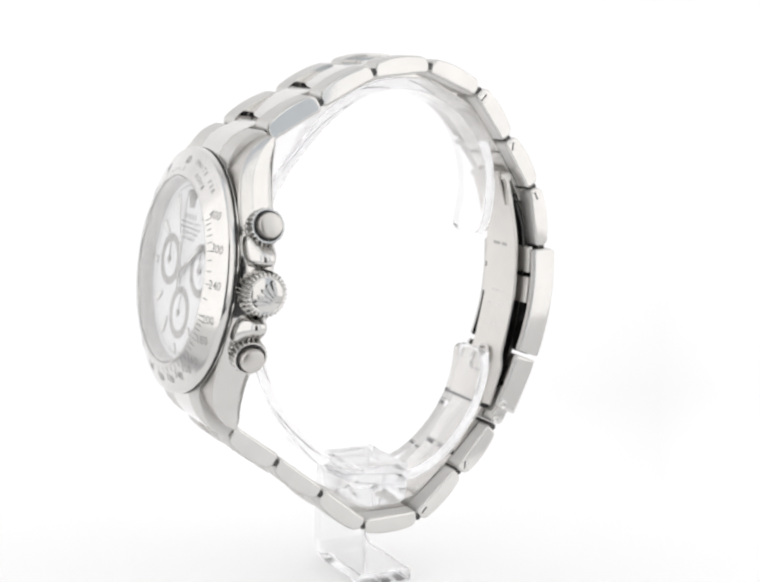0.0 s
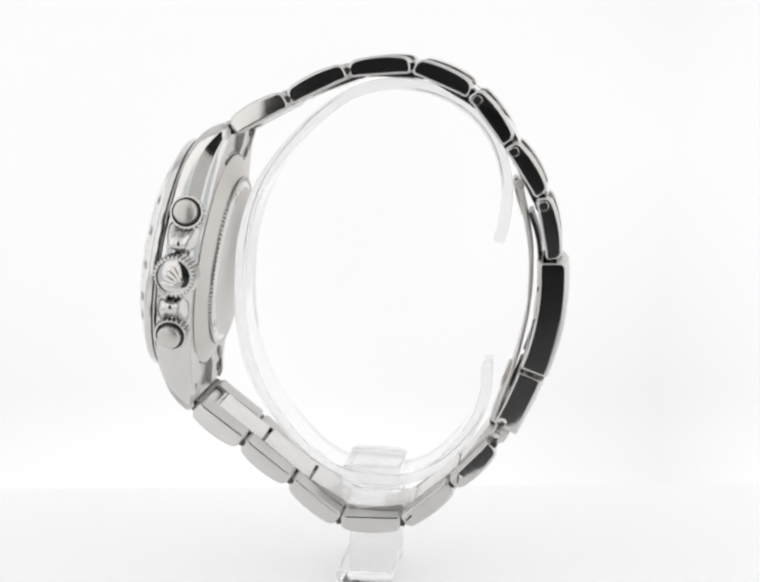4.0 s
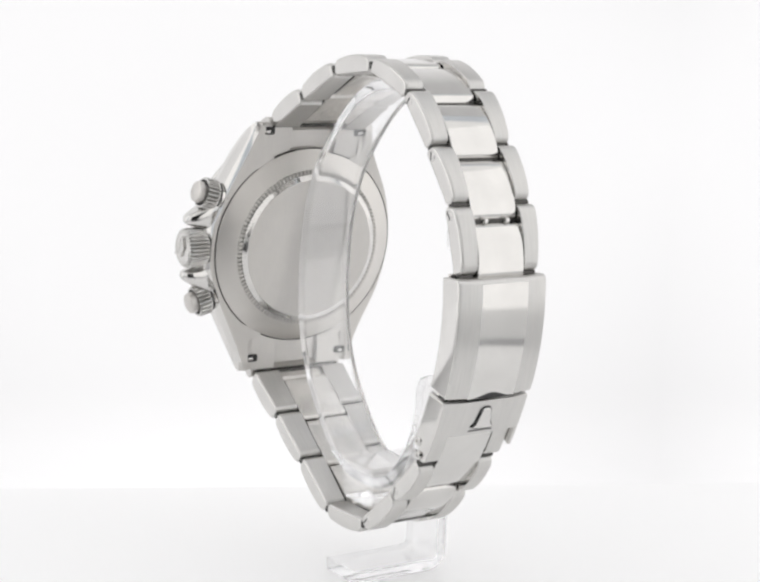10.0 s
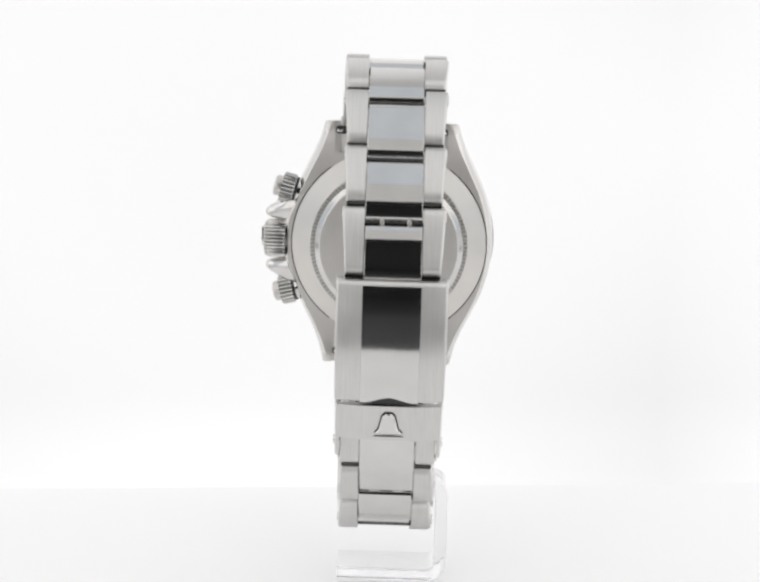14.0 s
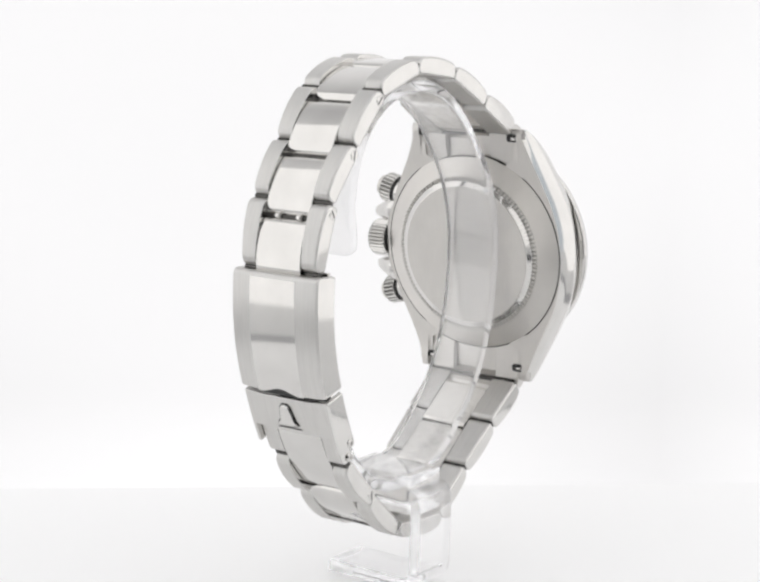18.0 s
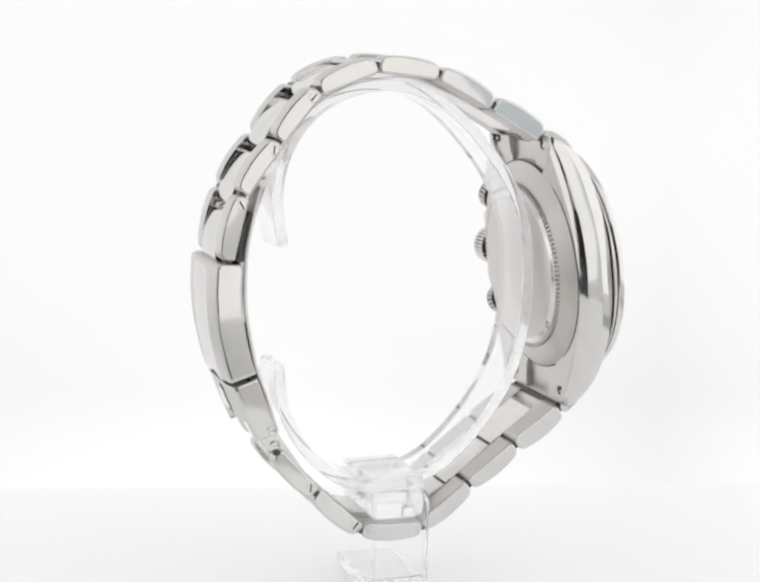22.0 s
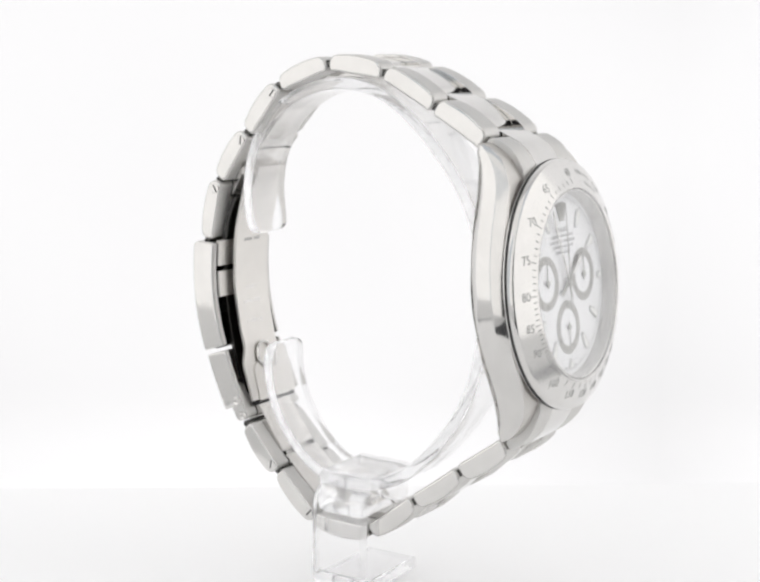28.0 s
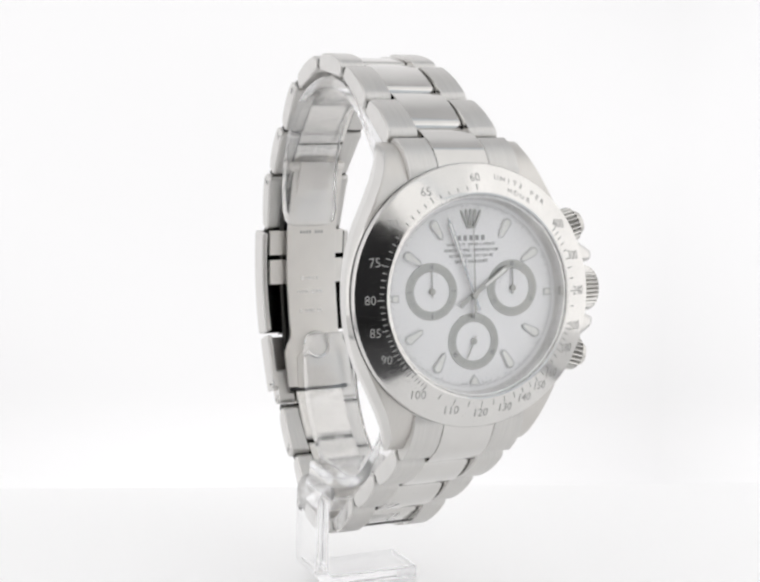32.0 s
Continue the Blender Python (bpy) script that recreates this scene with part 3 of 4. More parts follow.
    for y, w, h, words in ((8.95, 5.2, 0.8, (5,)), (7.95, 8.4, 0.46, (6, 9)), (7.05, 9.6, 0.46, (11, 11)), (6.2, 7.8, 0.46, (10, 9)), (5.3, 5.8, 0.48, (10,)), (-13.75, 4.6, 0.26, (5, 9, 4))):
        n = sum(words) + len(words) - 1
        spaces = [sum(words[:i + 1]) + i for i in range(len(words) - 1)]
        bars = bmesh.new()
        for i in range(n):
            if i in spaces:
                continue
            x, k = -w / 2 + w * (i + 0.5) / n, w / n
            if h > 0.6:
                add(bars, box(x - k * 0.3, x + k * 0.3, y - h / 2, y + h / 2, D + 0.006, D + 0.014))
                continue
            add(bars, box(x - k * 0.38, x - k * 0.2, y - h / 2, y + h / 2, D + 0.006, D + 0.014))
            if rnd.random() < 0.75:
                add(bars, box(x + k * 0.14, x + k * 0.32, y - h / 2, y + h / 2, D + 0.006, D + 0.014))
            z = y + rnd.choice((-0.42, 0.0, 0.42)) * h
            add(bars, box(x - k * 0.2, x + k * 0.2, z - 0.07 * h, z + 0.07 * h, D + 0.006, D + 0.014))
        part("printed_line", bars, PALE_INK if h > 0.6 else INK if h > 0.3 else GREY_INK, dial, "small dark printed line", CASE)
    # subdials
    for x, y, name in ((-7.1, 0.85, "left"), (7.1, 0.85, "right"), (0, -7.2, "low")):
        m = CASE @ Matrix.Translation((x, y, 0))
        ring = lathe([(4.45, D + 0.01), (4.4, D + 0.09), (3.15, D + 0.09), (3.05, D + 0.02), (4.45, D + 0.01)], 72)
        sub = part("subdial", ring, SILVER, dial, "silver ringed chronograph subdial", m)
        part("subdial_floor", lathe([(0, D + 0.025), (3.05, D + 0.025), (3.05, D + 0.01)], 64), LACQUER, sub, "", m)
        marks = bmesh.new()
        for i in range(60):
            big = i % 5 == 0
            one = box(-0.03 - 0.03 * big, 0.03 + 0.03 * big, 3.35, 3.65 + 0.3 * big, D + 0.092, D + 0.1)
            one.transform(pose(0, 0, 0, 0, 0, -6 * i))
            add(marks, one)
        part("subdial_marks", marks, GREY_INK, sub, "", m)
        for text, a in ((("60", 0), ("20", 120), ("40", 240)) if name == "low" else (("30", 0), ("10", 120), ("20", 240)) if name == "right" else (("12", 0), ("3", 90), ("6", 180), ("9", 270))):
            part("subdial_figure", lettering(text, 0.85, CASE @ Matrix.Translation((x + 3.85 * math.sin(radians(a)), y + 3.85 * math.cos(radians(a)), D + 0.1)) @ pose(0, 0, 0, 0, 0, -a if a < 100 or a > 260 else 180 - a), 0.004), INK, sub)
    # hands

    def hand(name, outline, h, mat, label, x=0, y=0, angle=0):
        bm = plate(outline, h, h + 0.14, 0.04)
        add(bm, lathe([(0.5, h - 0.1), (0.5, h + 0.22), (0.3, h + 0.3), (0, h + 0.3)], 24))
        return part(name, bm, mat, watch, label, CASE @ Matrix.Translation((x, y, 0)) @ pose(0, 0, 0, 0, 0, -angle))

    small = [(-0.09, -0.9), (0.09, -0.9), (0.09, 2.6), (0, 3.3), (-0.09, 2.6)]
    hand("counter_hand", small, D + 0.25, SILVER, "small steel counter hand", -7.1, 0.85, 0)
    hand("counter_hand", small, D + 0.25, SILVER, "small steel counter hand", 7.1, 0.85, 0)
    stick = [(-0.4, -2.8), (0.4, -2.8), (0.3, 0), (0.5, 7.0), (0, 8.0), (-0.5, 7.0), (-0.3, 0)]
    hour = hand("hour_hand", stick, D + 0.45, SILVER, "polished hour hand with white lume", 0, 0, 56.0)
    part("lume", plate([(-0.2, 2.6), (0.2, 2.6), (0.27, 6.7), (0, 7.3), (-0.27, 6.7)], D + 0.55, D + 0.61, 0.02), LUME, hour, "", CASE @ pose(0, 0, 0, 0, 0, -56.0))
    stick = [(-0.3, -2.6), (0.3, -2.6), (0.22, 0), (0.36, 11.9), (0, 13.0), (-0.36, 11.9), (-0.22, 0)]
    minute = hand("minute_hand", stick, D + 0.7, POLISHED, "polished minute hand with white lume", 0, 0, 340.5)
    part("lume", plate([(-0.12, 5), (0.12, 5), (0.17, 11.6), (0, 12.3), (-0.17, 11.6)], D + 0.8, D + 0.86, 0.02), LUME, minute, "", CASE @ pose(0, 0, 0, 0, 0, -340.5))
    hand("chronograph_hand", [(-0.25, -3.6), (0.25, -3.6), (0.12, 0), (0.05, 13.2), (-0.05, 13.2), (-0.12, 0)], D + 0.95, SILVER, "thin steel chronograph sweep hand", 0, 0, 0)
    bm = plate(small, 0, 0.12, 0.04)
    add(bm, lathe([(0.45, -0.1), (0.45, 0.2), (0, 0.26)], 24))
    seconds = part("small_seconds_hand", bm, SILVER, watch, "small running seconds hand")
    # crown and pushers
    side = CASE @ Matrix.Translation((-0.7, 0, 2.7)) @ pose(0, 0, 0, 0, 90, 0)
    # Dark tube and flange stand in for the shadow in the crown's gap.
    part("crown_tube", lathe([(2.6, 19.0), (2.6, 20.85), (3.3, 20.9), (3.3, 20.98), (2.5, 20.98)], 48), DARK, watch, "tube and flange, dark for the shadow behind the crown", side)
    bm = lathe([(0, 19.5), (2.6, 19.5), (2.6, 20.9), (3.45, 21.0), (3.75, 21.3, 1), (3.75, 22.0, 1), (3.72, 24.4, 1), (3.45, 24.9, 1), (2.95, 25.15), (2.7, 25.1)], 180, 30, 0.42)
    crown = part("crown", bm, (KNURL, KNURL_SHADE), watch, "fluted steel winding crown", side, 28)
    dark_valleys(crown, side, 3.45)
    part("crown_face", lathe([(2.85, 25.0), (2.6, 25.1), (1.4, 25.25), (0, 25.3)], 48), POLISHED, crown, "", side)
    boss = bmesh.new()
    for k in range(-2, 3):
        bar = plate([(-0.2, 0), (0.2, 0), (0.3, 2.2), (0, 2.6), (-0.3, 2.2)], 25.2, 25.7)
        bar.transform(pose(0, 0, 0, 0, 0, 90 - 35) @ Matrix.Translation((0.4 * k, -1.1, 0)) @ pose(0, 0, 0, 0, 0, -17 * k))
        add(boss, bar)
    part("crown_emblem", boss, KNURL, crown, "plain raised bars on the crown", side)
    for b, lean in ((-5.3, -14), (5.15, 14)):
        m = CASE @ Matrix.Translation((-0.15, b, 2.7)) @ pose(0, 0, 0, 0, 0, lean) @ pose(0, 0, 0, 0, 90, 0)
        bm = lathe([(2.0, 19.5), (2.8, 19.5), (2.95, 19.7, 1), (2.95, 21.7, 1), (2.85, 21.95, 1), (2.75, 22.02), (2.48, 22.02), (2.45, 21.6)], 132, 22, 0.42)
        pusher = part("pusher", bm, (KNURL, KNURL_SHADE), watch, "screw-down steel chronograph pusher", m, 28)
        dark_valleys(pusher, m, 2.74)
        part("pusher_tube", lathe([(2.45, 16.5), (2.45, 19.0)], 40), POLISHED, pusher, "", m)
        # Dark ring drawn as the collar's shadow on the tube.
        part("pusher_shade", lathe([(2.3, 18.95), (2.55, 18.95), (2.55, 19.55), (2.3, 19.55)], 40), DARK, pusher, "dark ring standing in for the shadow under the collar", m)
        part("pusher_groove", lathe([(2.5, 21.85), (2.0, 21.85), (2.0, 22.3)], 40), DARK, pusher, "dark groove round the cap", m)
        part("pusher_cap", lathe([(2.0, 21.0), (2.02, 22.8), (1.88, 23.25), (1.55, 23.46), (0, 23.5)], 48), SATIN, pusher, "", m)
    # bracelet
    row_of_links(watch, JOINTS_TOP, HALF_TOP, None, (4, 5, 6))
    row_of_links(watch, JOINTS_LOW, HALF_LOW, (25.0, -5.2), (4, 5))
    short = link_outline(6.6, 2.6, 0.1, 0.9)
    for lo, hi in ((-7.8, -4.65), (4.65, 7.8)):
        one = part("side_link", prism(short, lo, hi, 0.2, link_place((21.7, -11.9), (24.9, -5.4))), (BRUSHED, POLISHED), watch, "short brushed side link at the clasp")
        polish_flanks(one)
    a, b = Vector(JOINTS_TOP[6]), Vector(JOINTS_TOP[7])
    for x in (-2.4, 1.9):
        peg = lathe([(0, 0.5), (0.3, 0.45), (0.42, 0.2), (0.42, -0.4)], 14)
        spot = link_place(a, b)(x, -(b - a).length / 2 + (b - a).length * 0.245, 0.95)
        part("spring_peg", peg, PALE_STEEL, watch, "pale spring peg between two links", Matrix.Translation(spot) @ pose(0, 0, 0, -90 + 15, 0, 0))
    end_links(watch)
    clasp(watch)
    return watch, seconds


def end_links(watch):
    """The pieces between the lugs; profiles in the case's (along, out of the dial) axes."""
    for up in (1, -1):
        joints = JOINTS_TOP if up > 0 else JOINTS_LOW
        inv = CASE.inverted()
        j, k = [inv @ Vector((-1.3, y, z + FLOOR)) for y, z in joints[:2]]
        j, k = Vector((j.y * up, j.z)), Vector((k.y * up, k.z))
        t = (k - j).normalized()
        o = Vector((-t.y, t.x))
        top = Vector((19.4, 6.0))

        def outline(end, lift, flat=False):
            e = j + t * end
            rim = [e - o * 0.6 - t * 0.5, e - o * 0.2, e + o * 0.7, e + o * 1.2 - t * 0.3, e + o * 1.4 - t * 0.8]
            bend = j + o * (1.45 + lift)
            line = [rim[-1]] if end < 0.5 else [rim[-1], bend.lerp(e + o * 1.4, 0.3)]
            line += [bend.lerp(top, f) + (o + Vector((0.3, 0.9))) * (0.55 * math.sin(math.pi * f)) for f in (0.12, 0.3, 0.5, 0.7, 0.88)]
            return [tuple(p) for p in ([Vector((17.2, 0.3)), Vector((19.3, 0.15)), Vector((20.2, -0.12)), Vector((22.0, -0.28))] if flat else [Vector((17.2, 0.9)), j - o * 0.7 - t * 2.0]) + rim[:4] + line + [top + Vector((0, lift)), Vector((17.2, 6.05 + lift))]]

        place = lambda x, s, h: CASE @ Vector((x, s * up, h))
        end = part("end_link", prism(outline(2.3, 0.1), -4.55, 4.55, 0.1, place), (POLISHED, SATIN), watch, "polished steel end link between the lugs")
        satin_back(end)
        tube = rings([[place(x, (j + (t * math.cos(a) + o * math.sin(a)) * 0.95).x, (j + (t * math.cos(a) + o * math.sin(a)) * 0.95).y) for a in [math.pi * k / 8 for k in range(16)]] for x in (-8.9, 8.9)])
        part("hinge_tube", tube, PIN_SHADE, end, "tube of the spring bar, darkened for the shade in the gap")
        for lo, hi in ((-9.74, -4.65), (4.65, 9.74)):
            shoulder = part("end_shoulder", prism(outline(-0.1, 0.0, True), lo, hi, 0.1, place), (BRUSHED, SATIN), end, "brushed steel end piece")
            satin_back(shoulder)


def clasp(watch):
    line = spline(CLASP, 4)
    cover_line, catch_line = line[:17], line[17:]
    edge = [(8.3, -2.42), (8.65, -2.34), (8.88, -2.1), (8.94, -1.8), (8.8, 1.6), (8.74, 1.95), (8.56, 2.2), (8.25, 2.35)]
    wall = [(-x, h) for x, h in edge] + [(-4.75, 2.7), (4.75, 2.7)] + edge[::-1] + [(7.9, -2.42), (7.9, 1.2), (-7.9, 1.2), (-7.9, -2.42)]
    cover = part("clasp_cover", strap(cover_line, wall, mid, 0.32, nose=1.0), (BRUSHED_LONG, POLISHED, PIN_SHADE), watch, "brushed steel folding clasp cover", angle=25)
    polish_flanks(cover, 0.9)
    # inner faces painted dark in place of the clasp's inner shade
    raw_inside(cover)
    part("polished_band", strap(cover_line[1:], [(-4.7, 2.55), (-4.6, 2.75), (4.6, 2.75), (4.7, 2.55)], mid), POLISHED_SOFT, cover, "polished middle band of the clasp")
    top = [(-8.25, 1.2), (-8.25, 1.85), (-8.1, 2.0), (-4.75, 2.4), (4.75, 2.4), (8.1, 2.0), (8.25, 1.85), (8.25, 1.2)]
    catch = part("clasp_catch", strap(catch_line[:8], top, mid, 0.15), BRUSHED_LONG, watch, "steel safety catch of the clasp", angle=25)
    for side in (-1, 1):
        flange = [(side * x, h) for x, h in ((8.0, -2.35), (8.5, -2.32), (8.74, -2.15), (8.8, -1.85), (8.68, 1.35), (8.62, 1.7), (8.5, 1.95), (8.2, 2.0), (7.9, 1.95), (7.85, -2.3))]
        one = part("catch_flange", strap(catch_line, flange, mid, 0.3), (BRUSHED_LONG, POLISHED), catch, "", angle=25)
        polish_flanks(one, 0.9)
        for where, r in (((22.75, -7.95), 0.85), ((21.85, -10.75), 0.75)):
            pivot = lathe([(0, 0.1), (0.3, 0.1), (0.32, 0.26), (r * 0.8, 0.3), (r, 0.12), (r, -0.5)], 24)
            part("catch_pivot", pivot, POLISHED, catch, "", Matrix.Translation((mid(where[0]) + side * (8.72 if r > 0.8 else 7.95), where[0], where[1] + FLOOR)) @ pose(0, 0, 0, 0, 90 * side, 0))
    # plain raised emblem on the catch
    p, q = catch_line[1], catch_line[6]
    t = (q - p).normalized()
    out = Vector((-t.y, t.x)) * -1
    if out.x < 0:
        out = -out
    c = p.lerp(q, 0.45) + out * 2.46
    m = Matrix(((-1, 0, 0, mid(c.x)), (0, -t.x, out.x, c.x), (0, -t.y, out.y, c.y + FLOOR), (0, 0, 0, 1)))
    bell = [(-2.1, -1.9), (-1.5, -1.2), (-1.0, 1.3), (-0.5, 1.8), (0.5, 1.8), (1.0, 1.3), (1.5, -1.2), (2.1, -1.9), (0.9, -2.2), (-0.9, -2.2)]
    emblem = part("clasp_emblem", plate(bell, 0, 0.4, 0.15), POLISHED, catch, "plain raised emblem", m)
    part("emblem_edge", plate(inset(bell, -0.22), -0.1, 0.06, 0.02), DARK, emblem, "dark edge round the emblem", m)
    line_m = m @ Matrix.Translation((0, -2.75, 0))
    part("catch_line", box(-2.4, 2.4, -0.09, 0.09, -0.05, 0.03), DARK, catch, "fine dark line", line_m)
    # thumb notch under the cover's lower edge
    e, f = cover_line[-1], cover_line[-3]
    t = (e - f).normalized()
    out = Vector((-t.y, t.x))
    m = Matrix(((1, 0, 0, mid(e.x)), (0, t.x, out.x, e.x), (0, t.y, out.y, e.y + FLOOR), (0, 0, 0, 1)))
    notch = [(4.6 * k / 10, 0.03 - 0.95 * (0.5 + 0.5 * math.cos(math.pi * k / 10)) ** 1.3) for k in range(-10, 11)]
    part("thumb_notch", plate(notch + [(4.6, 0.2), (-4.6, 0.2)], 1.6, 2.765, 0.005), DARK, cover, "dark thumb notch", m)
    # folding blades inside the clasp: the inner one widens round its stud
    inner = spline([(23.9, 33.2), (25.2, 27.8), (26.25, 22.5), (26.55, 17.4), (26.35, 11.6), (25.25, 5.5), (24.35, 1.8), (23.5, -1.2), (22.3, -4.8), (21.2, -8.4)], 5)

    def width(f):
        return 0.82 + 0.24 * eased(((0.6, 0), (0.7, 0.02), (0.8, 0.95), (0.86, 1), (1, 0.95)), max(f, 0.6))

    blade = part("clasp_blade", strap(inner, rounded(12.2, 0.7, 0.2, 2), lambda y: mid(y) + 0.35, 0.0, width), BLADE, watch, "pale worn inner folding blade of the clasp")
    tongue = [p + Vector((-0.42, -0.12)) for p in inner[35:]]
    shape = lambda f: 0.62 * math.sqrt(max(0.02, 1 - (1 - min(f / 0.3, 1)) ** 2)) + 0.08 * f
    part("blade_tongue", strap(tongue, rounded(12.2, 0.5, 0.15, 2), mid, 0.0, shape), BLADE, blade, "rounded tongue lying on the blade")
    barrel = lathe([(0, -5.4), (0.7, -5.4), (0.85, -5.2), (0.85, 5.2), (0.7, 5.4), (0, 5.4)], 24)
    part("hinge_barrel", barrel, BLADE, blade, "polished hinge of the folding blade", Matrix.Translation((mid(24), 24.0, 33.3 + FLOOR)) @ pose(0, 0, 0, 0, 90, 0))
    flap = spline([(23.1, 34.2), (23.2, 32.6), (23.9, 30.4), (24.8, 28.0)], 4)
    part("hinge_plate", strap(flap, rounded(7.6, 0.5, 0.15, 2), mid), BLADE, blade, "small plate at the hinge")
    part("hinge_slit", box(mid(24) - 2.2, mid(24) + 1.6, 24.0, 24.2, 29.55 + FLOOR, 29.8 + FLOOR), DARK, blade, "dark slit under the hinge")
    for k, (f, w) in enumerate(((12, 5.4), (20, 3.6), (22, 5.2), (25, 4.6))):
        p, q = inner[f], inner[f + 1]
        t = (q - p).normalized()
        m = Matrix(((1, 0, 0, mid(p.x)), (0, t.x, t.y, p.x - 0.352), (0, t.y, -t.x, p.y + FLOOR), (0, 0, 0, 1)))
        bars = bmesh.new()
        for i in range(9):
            if (i * 7 + k) % 5:
                add(bars, box(-w / 2 + w * i / 9, -w / 2 + w * (i + 0.62) / 9, -0.28, 0.28, -0.03, 0.015))
        part("stamping", bars, GREY_INK if k == 0 else PALE_STEEL, blade, "faint worn stamping on the blade", m)
    part("end_slit", box(mid(21) - 5.6, mid(21) + 5.8, 20.6, 21.6, -9.15 + FLOOR, -8.5 + FLOOR, 0.1), DARK, blade, "dark slit under the end of the blade")
    stud = lathe([(1.95, 0), (2.2, 0.05), (2.55, 0.35), (2.62, 0.6), (2.45, 0.75), (2.15, 0.7), (2.0, 0.45), (1.95, 0)], 40)
    part("stud_ring", stud, POLISHED, blade, "polished ring on the folding blade", Matrix.Translation((-2.4, 23.35, -0.9 + FLOOR)) @ pose(0, 0, 0, 72, 0, 0))
    outer = spline([(26.0, 28.5), (27.6, 24.0), (28.2, 18), (27.9, 11), (26.7, 4), (24.9, -2.5), (22.9, -7.4)], 4)
    blade = part("clasp_blade", strap(outer, rounded(11.0, 0.7, 0.2, 2), mid), PIN_SHADE, watch, "outer folding blade of the clasp, darkened for the shade inside")
    for ends in ([(28.1, 20.6), (28.2, 18.4), (28.2, 16.0)], [(28.15, 15.0), (28.0, 12.8), (27.75, 10.4)]):
        part("blade_block", strap(spline(ends, 3), rounded(15.2, 0.9, 0.25, 2), mid), BLADE, blade, "pale steel block inside the clasp")


# ---------------------------------------------------------------- the acrylic stand
RING = [(20.6, 22.4), (21.6, 26.9), (21.9, 31.3), (21.4, 35.2), (20.2, 38.9), (18.3, 42.2), (15.5, 45.2), (11.8, 47.6), (7.9, 49.1), (4.0, 49.7), (0.2, 49.6), (-3.8, 48.6), (-7.8, 46.5), (-12.0, 43.2), (-16.0, 39.0), (-19.2, 35.0), (-21.7, 30.8), (-23.5, 26.0), (-24.6, 20.7), (-24.9, 15.1),
        (-24.8, 10.0), (-24.2, 5.0), (-22.8, -0.4), (-20.2, -5.9), (-16.8, -10.6), (-13.3, -14.5), (-9.5, -17.7), (-5.0, -19.7), (0.5, -20.4), (5.7, -20.1), (10.0, -18.2), (13.6, -15.0), (16.6, -11.1), (18.7, -6.7), (19.7, -2.2), (19.6, 2.0)]


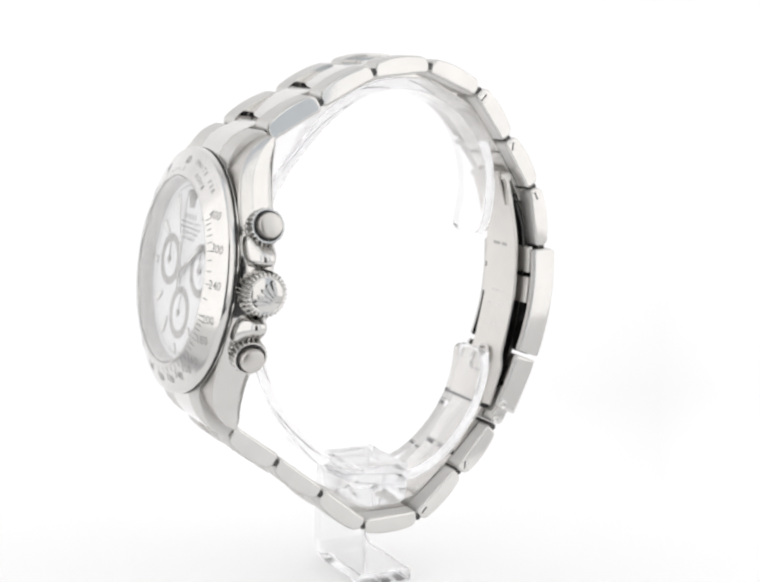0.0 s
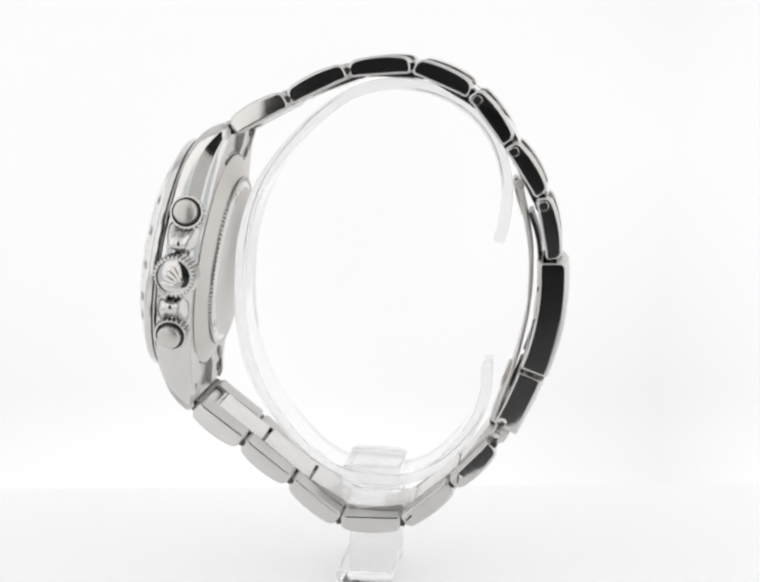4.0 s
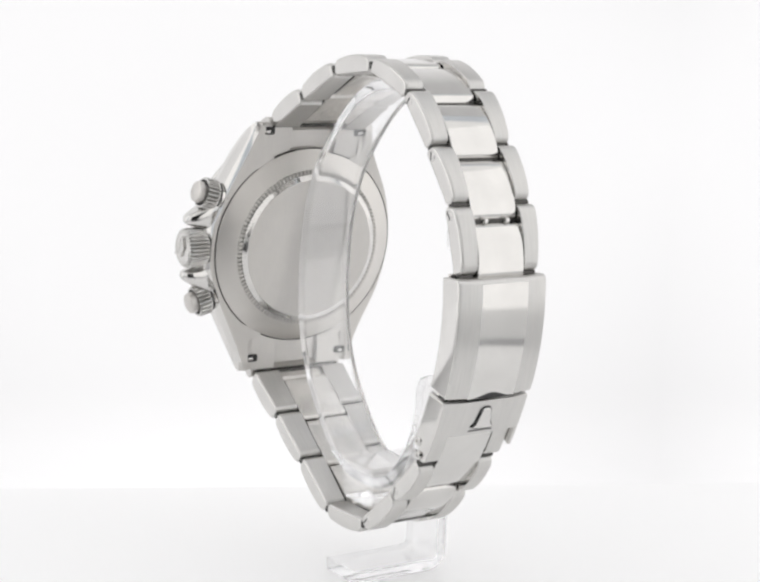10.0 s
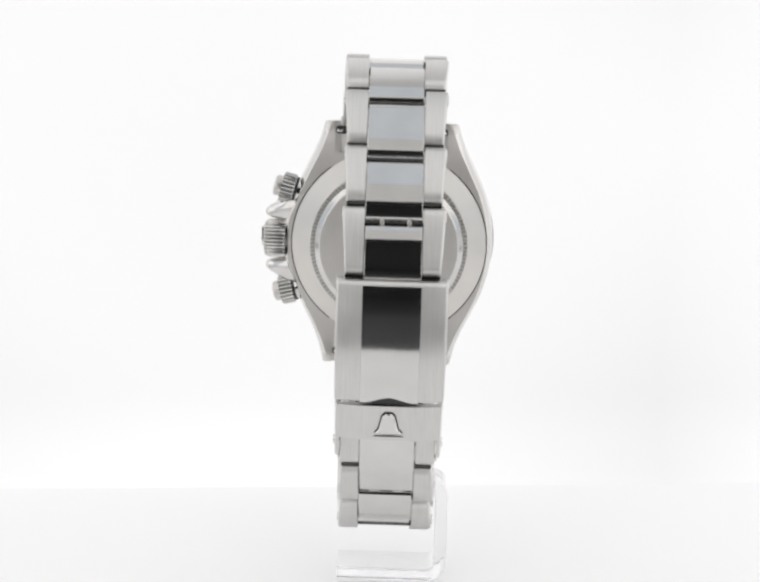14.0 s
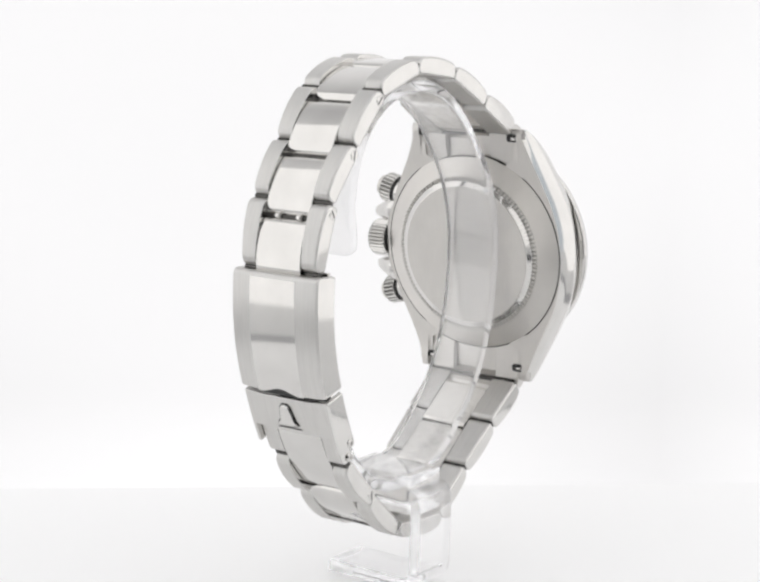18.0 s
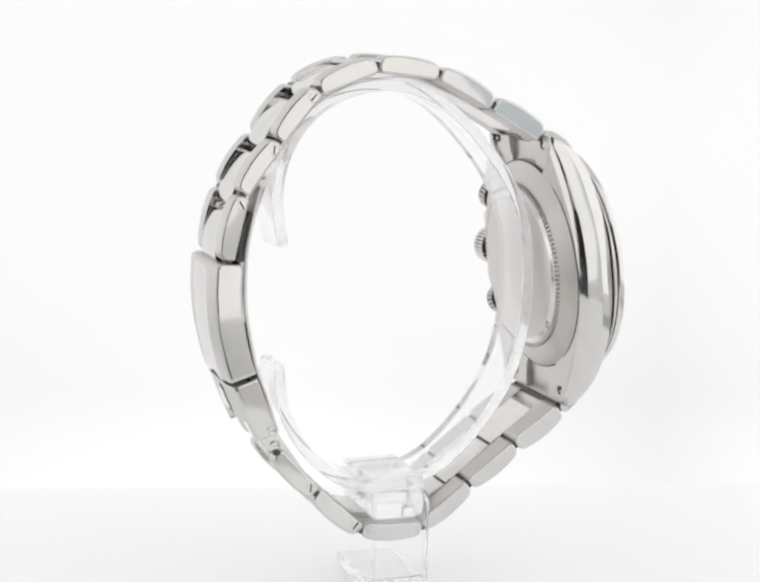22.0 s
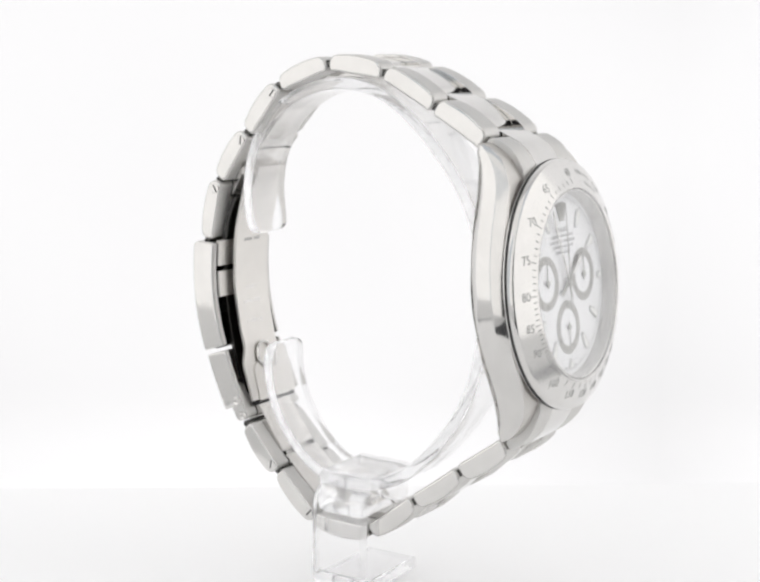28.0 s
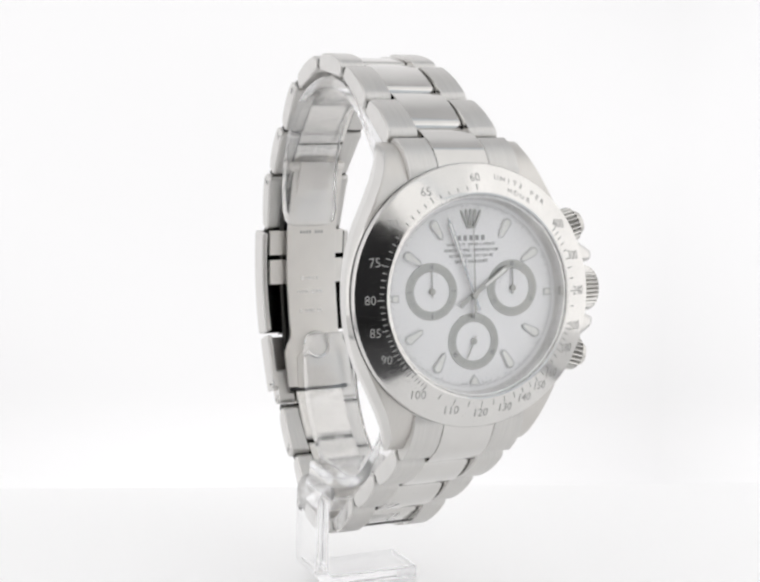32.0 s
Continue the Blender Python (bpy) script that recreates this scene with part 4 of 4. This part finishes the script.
def build_stand():
    stand = thing("watch_stand", "clear acrylic watch stand with an open ring on a foot", "stand")
    line, loops = spline(RING, 3), []
    for end in (0, -1):
        a, b = (line[0], line[1]) if end == 0 else (line[-1], line[-2])
        extra = [a.lerp(b, f) for f in (0.12, 0.3, 0.55, 0.8)]
        line = [a] + extra + line[1:] if end == 0 else line[:-1] + extra[::-1] + [a]
    for i, p in enumerate(line):
        t = (line[min(i + 1, len(line) - 1)] - line[max(i - 1, 0)]).normalized()
        out = Vector((-t.y, t.x))
        d = min((p - line[0]).length, (p - line[-1]).length, 2.6)
        half = 5.15 - 2.6 + math.sqrt(max(0.0, 2.6 ** 2 - (2.6 - d) ** 2))
        thin = math.sqrt(max(0.04, 1 - (1 - min(d, 0.9) / 0.9) ** 2))
        m = interp(((0, -5.2), (0.5, -4.0), (1, -0.6)), i / (len(line) - 1))
        loops.append([(m + x * half / 5.15, p.x + out.x * h * thin, p.y + out.y * h * thin + FLOOR) for x, h in rounded(10.3, 2.0, 0.35, 3)])
    ring = rings(loops)
    hoop = part("ring", ring, (ACRYLIC, EDGE_LIGHT), stand, "clear acrylic open ring")
    edge_faces(hoop)
    hoop.visible_shadow = False
    outline = [(3.0, -25.3), (4.4, -24.8), (4.9, -23.6), (5.0, -18.4), (4.5, -17.9), (-4.9, -17.9), (-5.4, -18.4), (-5.3, -23.6), (-4.8, -24.8), (-3.4, -25.3)]
    block = rings([[(x, y, z + FLOOR) for y, z in inset(outline, d)] for x, d in ((-11.0, 0.3), (-10.7, 0), (3.0, 0), (3.3, 0.3))])
    solid = part("block", block, ACRYLIC, stand, "clear acrylic block under the ring")
    solid.visible_shadow = False
    # upright and foot bent from one strip
    strip = [(-10.6, -21.5), (-11.6, -21.6), (-12.3, -22.6), (-12.4, -25), (-12.4, -34.6), (-12.0, -36.6), (-10.4, -37.6), (-7, -37.7), (6, -37.7)]
    line = spline(strip, 5)
    loops, n = [], len(line)
    for i, p in enumerate(line):
        t = (line[min(i + 1, n - 1)] - line[max(i - 1, 0)]).normalized()
        o = Vector((-t.y, t.x))
        loops.append([(p.x + o.x * h, y - 0.5, p.y + o.y * h + FLOOR) for y, h in rounded(10.2, 2.2, 0.4, 3)])
    foot = part("foot", rings(loops), (ACRYLIC, EDGE_LIGHT), stand, "clear acrylic upright and foot")
    edge_faces(foot)
    foot.visible_shadow = False
    return stand


# ---------------------------------------------------------------- build
tent()
WATCH, SECONDS = build_watch()
STAND = build_stand()


def motions():
    """Watch and stand turn together on the table; the small seconds hand runs."""
    keys = [(0, -62.79), (4.571, -101.30), (9.143, -139.88), (13.714, -178.72), (18.286, -217.90), (22.857, -256.94), (27.429, -295.92), (32, -334.79)]
    rows = [(t, pose(0, 0, 0, 0, 0, interp(keys, t)) @ pose(0.00026, 0, 0)) for t in range(0, 33, 2)]
    walk(WATCH, rows)
    walk(STAND, rows)
    place = CASE.copy()
    place.translation *= MM
    hub = Matrix.Translation((0, -7.2 * MM, 7.65 * MM))
    walk(SECONDS, [(t, place @ hub @ pose(0, 0, 0, 0, 0, -(206 - 6 * (32 - t)))) for t in range(0, 33, 4)])


motions()
